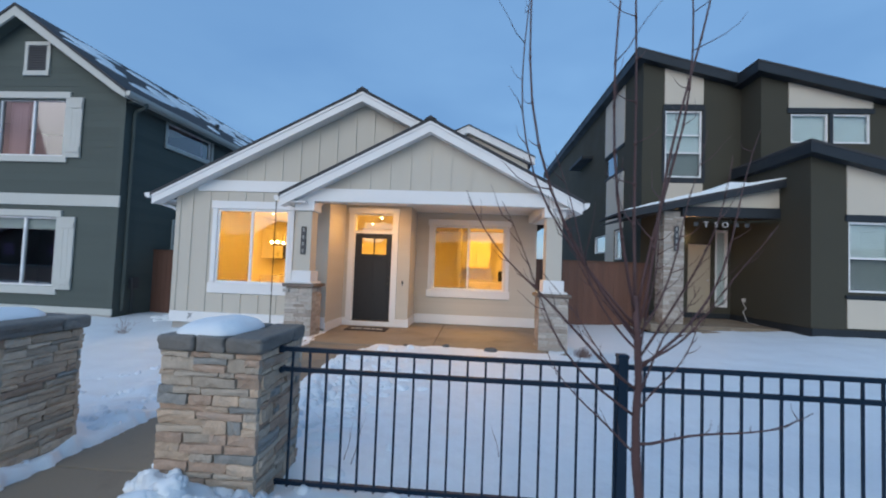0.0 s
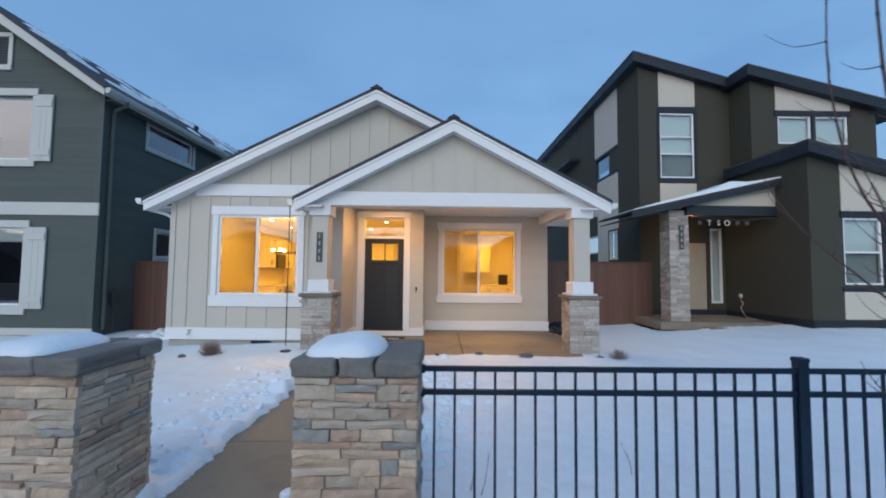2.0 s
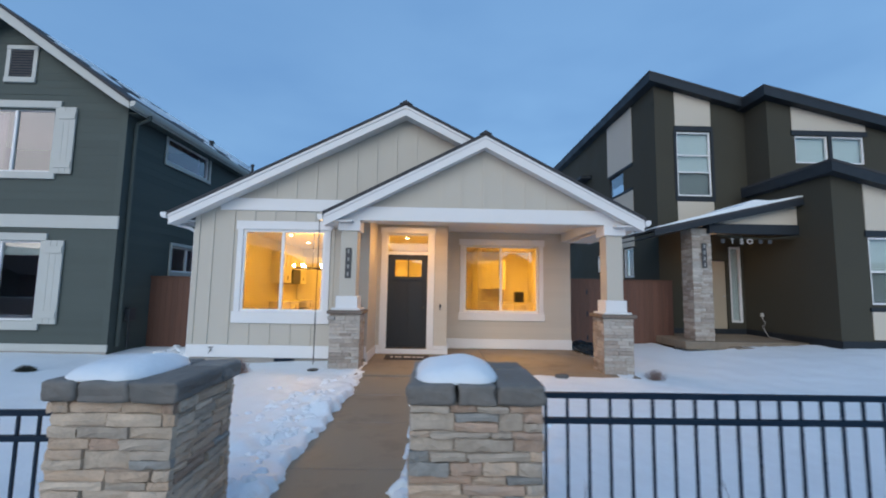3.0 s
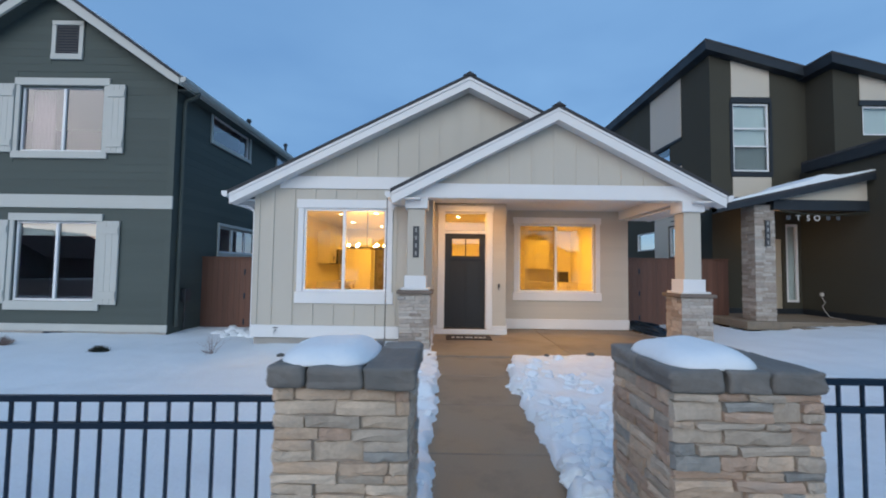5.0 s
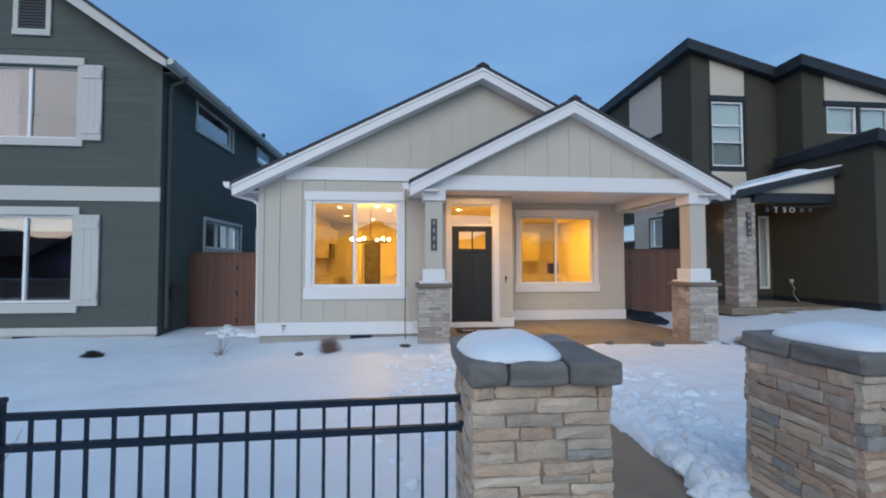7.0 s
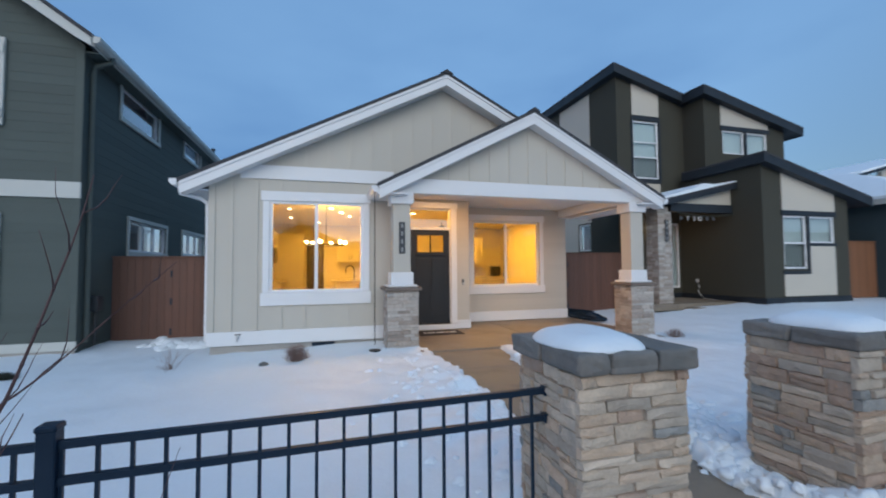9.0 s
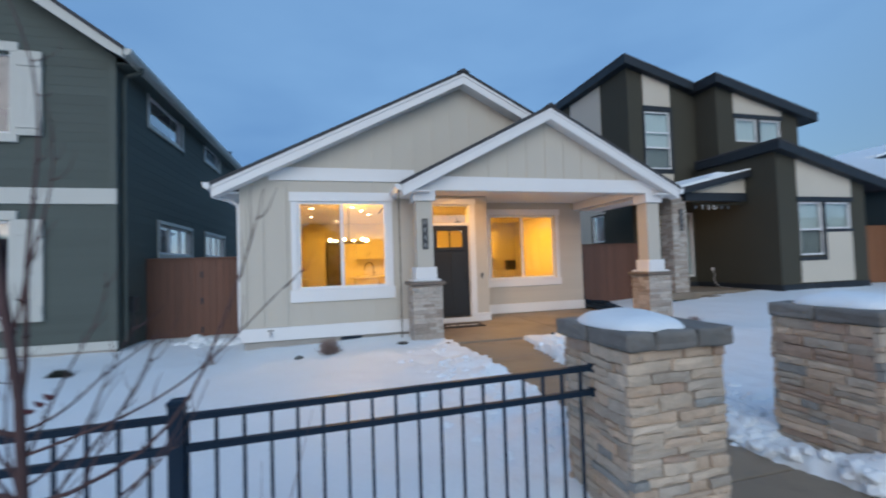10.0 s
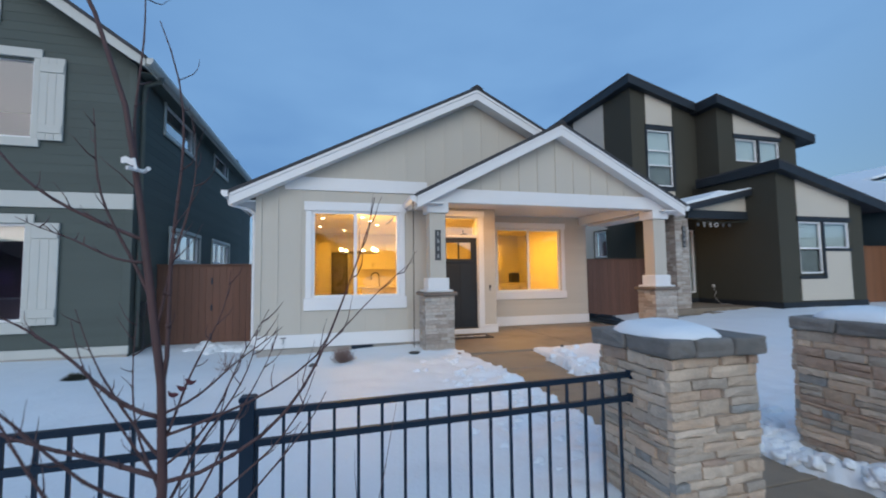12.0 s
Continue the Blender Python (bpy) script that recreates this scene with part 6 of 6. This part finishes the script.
part("tabletop", B(0.1, 0.75, 12.4, 12.85, 0.62, 0.66, 0.005), M_CAB, fx)
for x in (0.13, 0.69):
    for y in (12.43, 12.79):
        part("leg", B(x, x + 0.035, y, y + 0.035, 0.08, 0.62), M_CAB, fx)

# ---- far hills behind the street, mirrored in the panes ----
b = bmesh.new()
n = 80
lo_, hi_ = [], []
for k in range(n + 1):
    a = math.pi + math.pi * k / n
    r = 900
    h = 58 + 24 * noise.noise(Vector((k * 0.11, 2.0, 0))) + 12 * noise.noise(Vector((k * 0.5, 7.0, 0)))
    lo_.append(b.verts.new((r * math.cos(a), r * math.sin(a) * 1.0, -2)))
    hi_.append(b.verts.new((1.15 * r * math.cos(a), 1.15 * r * math.sin(a), max(16, h))))
for k in range(n):
    b.faces.new((lo_[k], lo_[k + 1], hi_[k + 1], hi_[k]))
solo("backdrop", b, M_HILL, "far dark hills across the street side", "hills", kind="structure")


# ---- across the street, out of view: road and houses added to darken mirrored panes ----
# asphalt runs far past a road's width so panes mirror dark ground
solo("road", B(-90, 90, -25.0, -3.2, -0.335, -0.30), M_ROAD, "unseen asphalt, widened beyond a road to darken the mirrored ground", "road", kind="structure")


def opposite_house(x, y, w, d, h):
    """A plain gabled house whose gable faces the street."""
    hs = thing("opposite_house", (x, y, -0.3), "unseen dark gabled house added across the road, mirrored in panes", "house", "houses across the road")
    part("wall", P([(x - w / 2, -0.4), (x + w / 2, -0.4), (x + w / 2, h), (x, h + w * 0.27), (x - w / 2, h)], "y", y - d, y), M_OLIVE2, hs)
    for s in (-1, 1):
        e = [(x, h + w * 0.27 + 0.22), (x + s * (w / 2 + 0.4), h - 0.02), (x + s * (w / 2 + 0.4), h - 0.2), (x, h + w * 0.27 + 0.03)]
        part("roof", P(e, "y", y - d - 0.4, y + 0.5), M_SHINGLE, hs)
    for wx in (-0.25, 0.22):
        part("window", B(x + wx * w - 0.7, x + wx * w + 0.7, y - 0.02, y + 0.04, 0.9, 2.3), M_DARKROOM, hs)
    part("door", B(x - 0.45, x + 0.45, y - 0.02, y + 0.05, 0.0, 2.05), M_DOOR, hs)
    return hs


# row guessed from one mirrored roof; the low ones darken the lower panes
for ox, oy, ow, oh_ in ((-56, -29, 13, 2.2), (-39, -31, 13, 2.0), (-23, -30, 10, 3.2), (-7, -27, 10, 3.0), (8, -30, 10, 3.2), (24, -27, 10, 3.0)):
    opposite_house(ox, oy, ow, 12, oh_)


# ---- pieces: battens, lap planks, ledgestones ----
def batten(parent, x, y, z0, z1, w=0.024, d=0.019):
    part("batten", B(x - w, x + w, y - d, y + 0.002, z0, z1), M_BATTEN, parent)


pitch = 0.407
k = 0
while True:
    x = -6.25 + pitch * k
    k += 1
    if x > PX0 - 0.02:
        break
    if w1[0] - 0.15 < x < w1[1] + 0.15:
        batten(house, x, HY, 0.262, w1[2] - 0.232)
        batten(house, x, HY, w1[3] + 0.178, 2.958)
    else:
        batten(house, x, HY, 0.262, 2.958)
x = -6.25
while x < 1.6:
    top = rake_z(x) - 0.24
    if top > 3.3:
        batten(house, x, HY + 0.002, 3.212, top)
    x += pitch
x = QX - 6 * pitch
while x < QX + 6.2 * pitch:
    top = QZ - QS * abs(x - QX) - 0.22
    if top > 3.0:
        batten(house, x, GY, 2.967, top)
    x += pitch


def lap(parent, axis, face, s, u0, u1, z0, z1, step, holes, material, limit=None, th=0.009):
    """Overlapping boards on a wall: axis the wall's normal, s the way it faces. holes: (u0, u1, z0, z1) left free. limit: (z) -> (u0, u1)."""
    z = z0
    while z < z1 - 0.02:
        zt = min(z + step, z1)
        a, b = (u0, u1) if limit is None else limit(zt)
        a, b = max(a, u0), min(b, u1)
        spans = [(a, b)] if b - a > 0.05 else []
        for h in holes:
            if h[2] < zt - 0.005 and h[3] > z + 0.005:
                spans = [q for p in spans for q in ((p[0], min(p[1], h[0])), (max(p[0], h[1]), p[1])) if q[1] - q[0] > 0.02]
        for p0, p1 in spans:
            prof = [(face + s * th, z), (face + s * 0.004, zt + 0.012), (face - s * 0.002, zt + 0.012), (face - s * 0.002, z)]
            if axis == "y":
                b_ = P(prof, "x", p0, p1)
            else:
                b_ = bmesh.new()
                lo = [b_.verts.new((d, p0, q)) for d, q in prof]
                hi = [b_.verts.new((d, p1, q)) for d, q in prof]
                b_.faces.new(lo)
                b_.faces.new(hi[::-1])
                for i in range(4):
                    b_.faces.new((lo[i], hi[i], hi[(i + 1) % 4], lo[(i + 1) % 4]))
            part("plank", b_, material, parent)
        z += step


def around(h, w, head, sill):
    return (h[0] - w, h[1] + w, h[2] - sill, h[3] + head)


M_CREAMLAP = mat("cream_lap_plank", (0.52, 0.482, 0.412), 0.62, 0.03, 1.2, 0.12, 140.0, rnd=0.025, stretch=(0.25, 1, 1), dist=0.004)
lap(house, "y", DY, -1, PX0, JX, 0.142, 2.90, 0.152, [around(dr, 0.145, 0.142, 0.2)], M_CREAMLAP)
lap(house, "y", WY, -1, JX, HX1, 0.192, 2.90, 0.152, [around(w2, 0.12, 0.17, 0.202)], M_CREAMLAP)
lap(house, "x", PX0, 1, HY + 0.01, DY - 0.002, 0.142, 2.90, 0.152, [], M_CREAMLAP)
lap(house, "x", JX, 1, DY + 0.002, WY - 0.002, 0.162, 2.90, 0.152, [], M_CREAMLAP)
lap(gh, "y", LY + 0.012, -1, -15.0, LX1 - 0.112, 0.062, 2.655, 0.178, [around(lw_lo, 0.105, 0.18, 0.21)], M_GREEN)
lap(gh, "y", LY + 0.012, -1, -15.0, LX1 - 0.112, 2.962, 7.6, 0.178, [around(lw_up, 0.105, 0.18, 0.17), (-11.96, -11.21, 6.08, 7.01)], M_GREEN,
    limit=lambda z: (GRX - (GRZ - 0.22 - z) / GSL, GRX + (GRZ - 0.22 - z) / GSL) if z > 5.4 else (-15.0, LX1))
lap(gh, "x", LX1 - 0.012, 1, LY + 0.01, 20.0, -0.1, 5.40, 0.178, [around(h, 0.092, 0.095, 0.105) for h in side_holes], M_GREEN)

VARIANTS = {}


def stone_mesh(material, v):
    """A roughly split block of unit size: a chiselled street face with chipped, uneven edges."""
    if (material.name, v) not in VARIANTS:
        rnd = random.Random(v * 17 + 5)
        b = bmesh.new()
        nx, nz = 4, 2
        tilt, swell = rnd.uniform(-0.18, 0.18), rnd.uniform(-0.1, 0.12)
        f = {}
        for i in range(nx + 1):
            for j in range(nz + 1):
                u, w = -0.5 + i / nx, -0.5 + j / nz
                edge = i in (0, nx) or j in (0, nz)
                y = -0.5 + tilt * u + swell * w + (rnd.uniform(0.0, 0.2) if edge else rnd.uniform(-0.14, 0.08))
                f[i, j] = b.verts.new((u + (rnd.uniform(0.0, 0.05) * (1 if i == 0 else -1) if i in (0, nx) else rnd.uniform(-0.08, 0.08)), y,
                                       w + (rnd.uniform(-0.02, 0.11) * (1 if j == 0 else -1) if j in (0, nz) else rnd.uniform(-0.14, 0.14))))
        bk = [b.verts.new(p) for p in ((-0.5, 0.5, -0.5), (0.5, 0.5, -0.5), (0.5, 0.5, 0.5), (-0.5, 0.5, 0.5))]
        for i in range(nx):
            for j in range(nz):
                q = (f[i, j], f[i + 1, j], f[i + 1, j + 1], f[i, j + 1])
                if rnd.random() < 0.5:
                    b.faces.new(q[:3])
                    b.faces.new((q[0], q[2], q[3]))
                else:
                    b.faces.new((q[0], q[1], q[3]))
                    b.faces.new(q[1:])
        b.faces.new([f[i, 0] for i in range(nx + 1)][::-1] + [bk[0], bk[1]])
        b.faces.new([f[i, nz] for i in range(nx + 1)] + [bk[2], bk[3]])
        b.faces.new([f[0, j] for j in range(nz + 1)] + [bk[3], bk[0]])
        b.faces.new([f[nx, j] for j in range(nz + 1)][::-1] + [bk[1], bk[2]])
        b.faces.new(bk)
        VARIANTS[material.name, v] = finish(b, "stone", material)
    return VARIANTS[material.name, v]


def ledgestones(parent, cx, cy, half, z0, z1, turn, mats, weights, seed, rows=(0.030, 0.038, 0.046, 0.054, 0.064, 0.088), lens=(0.09, 0.27), depth=0.035):
    """Coursed stones on one face of a square pier; turn: the face's heading in degrees (0: towards -y)."""
    rnd = random.Random(seed)
    org = base_of(parent)
    rot = Matrix.Rotation(radians(turn), 4, "Z")
    z = z0
    while z < z1 - 0.012:
        h = rnd.choice(rows)
        if z + h > z1 - 0.03:
            h = z1 - z
        u = -half - (depth * 0.9 if turn % 180 == 0 else -0.0)
        end = half + (depth * 0.9 if turn % 180 == 0 else 0.0)
        while u < end - 0.01:
            w = rnd.uniform(*lens)
            if u + w > end - 0.06:
                w = end - u
            parts = [(z, h)]
            if h > 0.08 and rnd.random() < 0.5:
                parts = [(z, h * 0.5), (z + h * 0.5, h * 0.5)]
            for zz, hh in parts:
                d = depth * rnd.uniform(0.75, 1.45)
                m = rnd.choices(mats, weights)[0]
                ob = new("stone", stone_mesh(m, rnd.randrange(8)))
                ob.parent = parent
                loc = rot @ Vector((u + w / 2, -half - d / 2 + 0.006, 0))
                ob.location = Vector((cx + loc.x, cy + loc.y, zz + hh / 2)) - org
                ob.rotation_euler = (rnd.uniform(-0.06, 0.06), rnd.uniform(-0.02, 0.02), radians(turn) + rnd.uniform(-0.035, 0.035))
                ob.scale = (w - 0.002, d, hh - 0.001)
            u += w
        z += h


for n, (pl, cx, dz, PW) in enumerate(PILLARS):
    for q, turn in enumerate((0, 90, 180, 270)):
        ledgestones(pl, cx, PCY, PW - 0.012, -0.2, 0.895 + dz, turn, STONE, ((6, 6, 2.5, 0.8, 1.5), (4, 2, 4.0, 1.6, 5.0))[n], 40 + n * 7 + q, lens=(0.09, 0.31))
for n, c in enumerate((col_l, col_r)):
    cx = c.location.x
    part("pier_core", B(cx - 0.26, cx + 0.26, CCY - 0.26, CCY + 0.26, -0.3, 0.945), M_MORTAR, c)
    for q, turn in enumerate((0, 90, 270)):
        ledgestones(c, cx, CCY, 0.26, -0.2, 0.945, turn, STONE_LIGHT, (4, 3, 2), 80 + n * 5 + q, rows=(0.05, 0.065, 0.08), lens=(0.14, 0.34), depth=0.019)
sc = thing("stone_column", (5.33, 11.5, 0.0), "tall ledgestone column holding the canopy", "column")
part("core", B(5.10, 5.58, 11.27, 11.75, 0.0, 3.16), M_MORTAR, sc)
for q, turn in enumerate((0, 270)):
    ledgestones(sc, 5.34, 11.51, 0.24, 0.0, 3.14, turn, STONE_LIGHT, (3, 2, 4), 95 + q, rows=(0.07, 0.09, 0.11), lens=(0.16, 0.34), depth=0.024)

# patches of thin snow on the grey-green roof
b = bmesh.new()
rnd = random.Random(21)
for k in range(60):
    y = rnd.uniform(10.5, 22)
    x = GRX + rnd.uniform(0.5, 3.1) * (0.6 + 0.4 * rnd.random())
    rx, ry = rnd.uniform(0.1, 0.3), rnd.uniform(0.2, 0.9)
    ring = []
    for a in range(12):
        t = 2 * math.pi * a / 12
        q = 1 + 0.4 * noise.noise(Vector((math.cos(t) * 1.5, math.sin(t) * 1.5, k)))
        px, py = min(x + rx * q * math.cos(t), GRX + 3.2), y + ry * q * math.sin(t)
        ring.append(b.verts.new((px, py, GRZ + 0.034 - GSL * (px - GRX))))
    top = [b.verts.new(Vector((x, y, GRZ + 0.034 - GSL * (x - GRX))).lerp(v.co, 0.8) + Vector((0, 0, 0.035))) for v in ring]
    b.faces.new(top)
    for a in range(12):
        b.faces.new((ring[a], ring[(a + 1) % 12], top[(a + 1) % 12], top[a]))
solo("roof_snow", b, M_SNOW, "thin patches of snow on the shingle roof", "snow", kind="stuff")
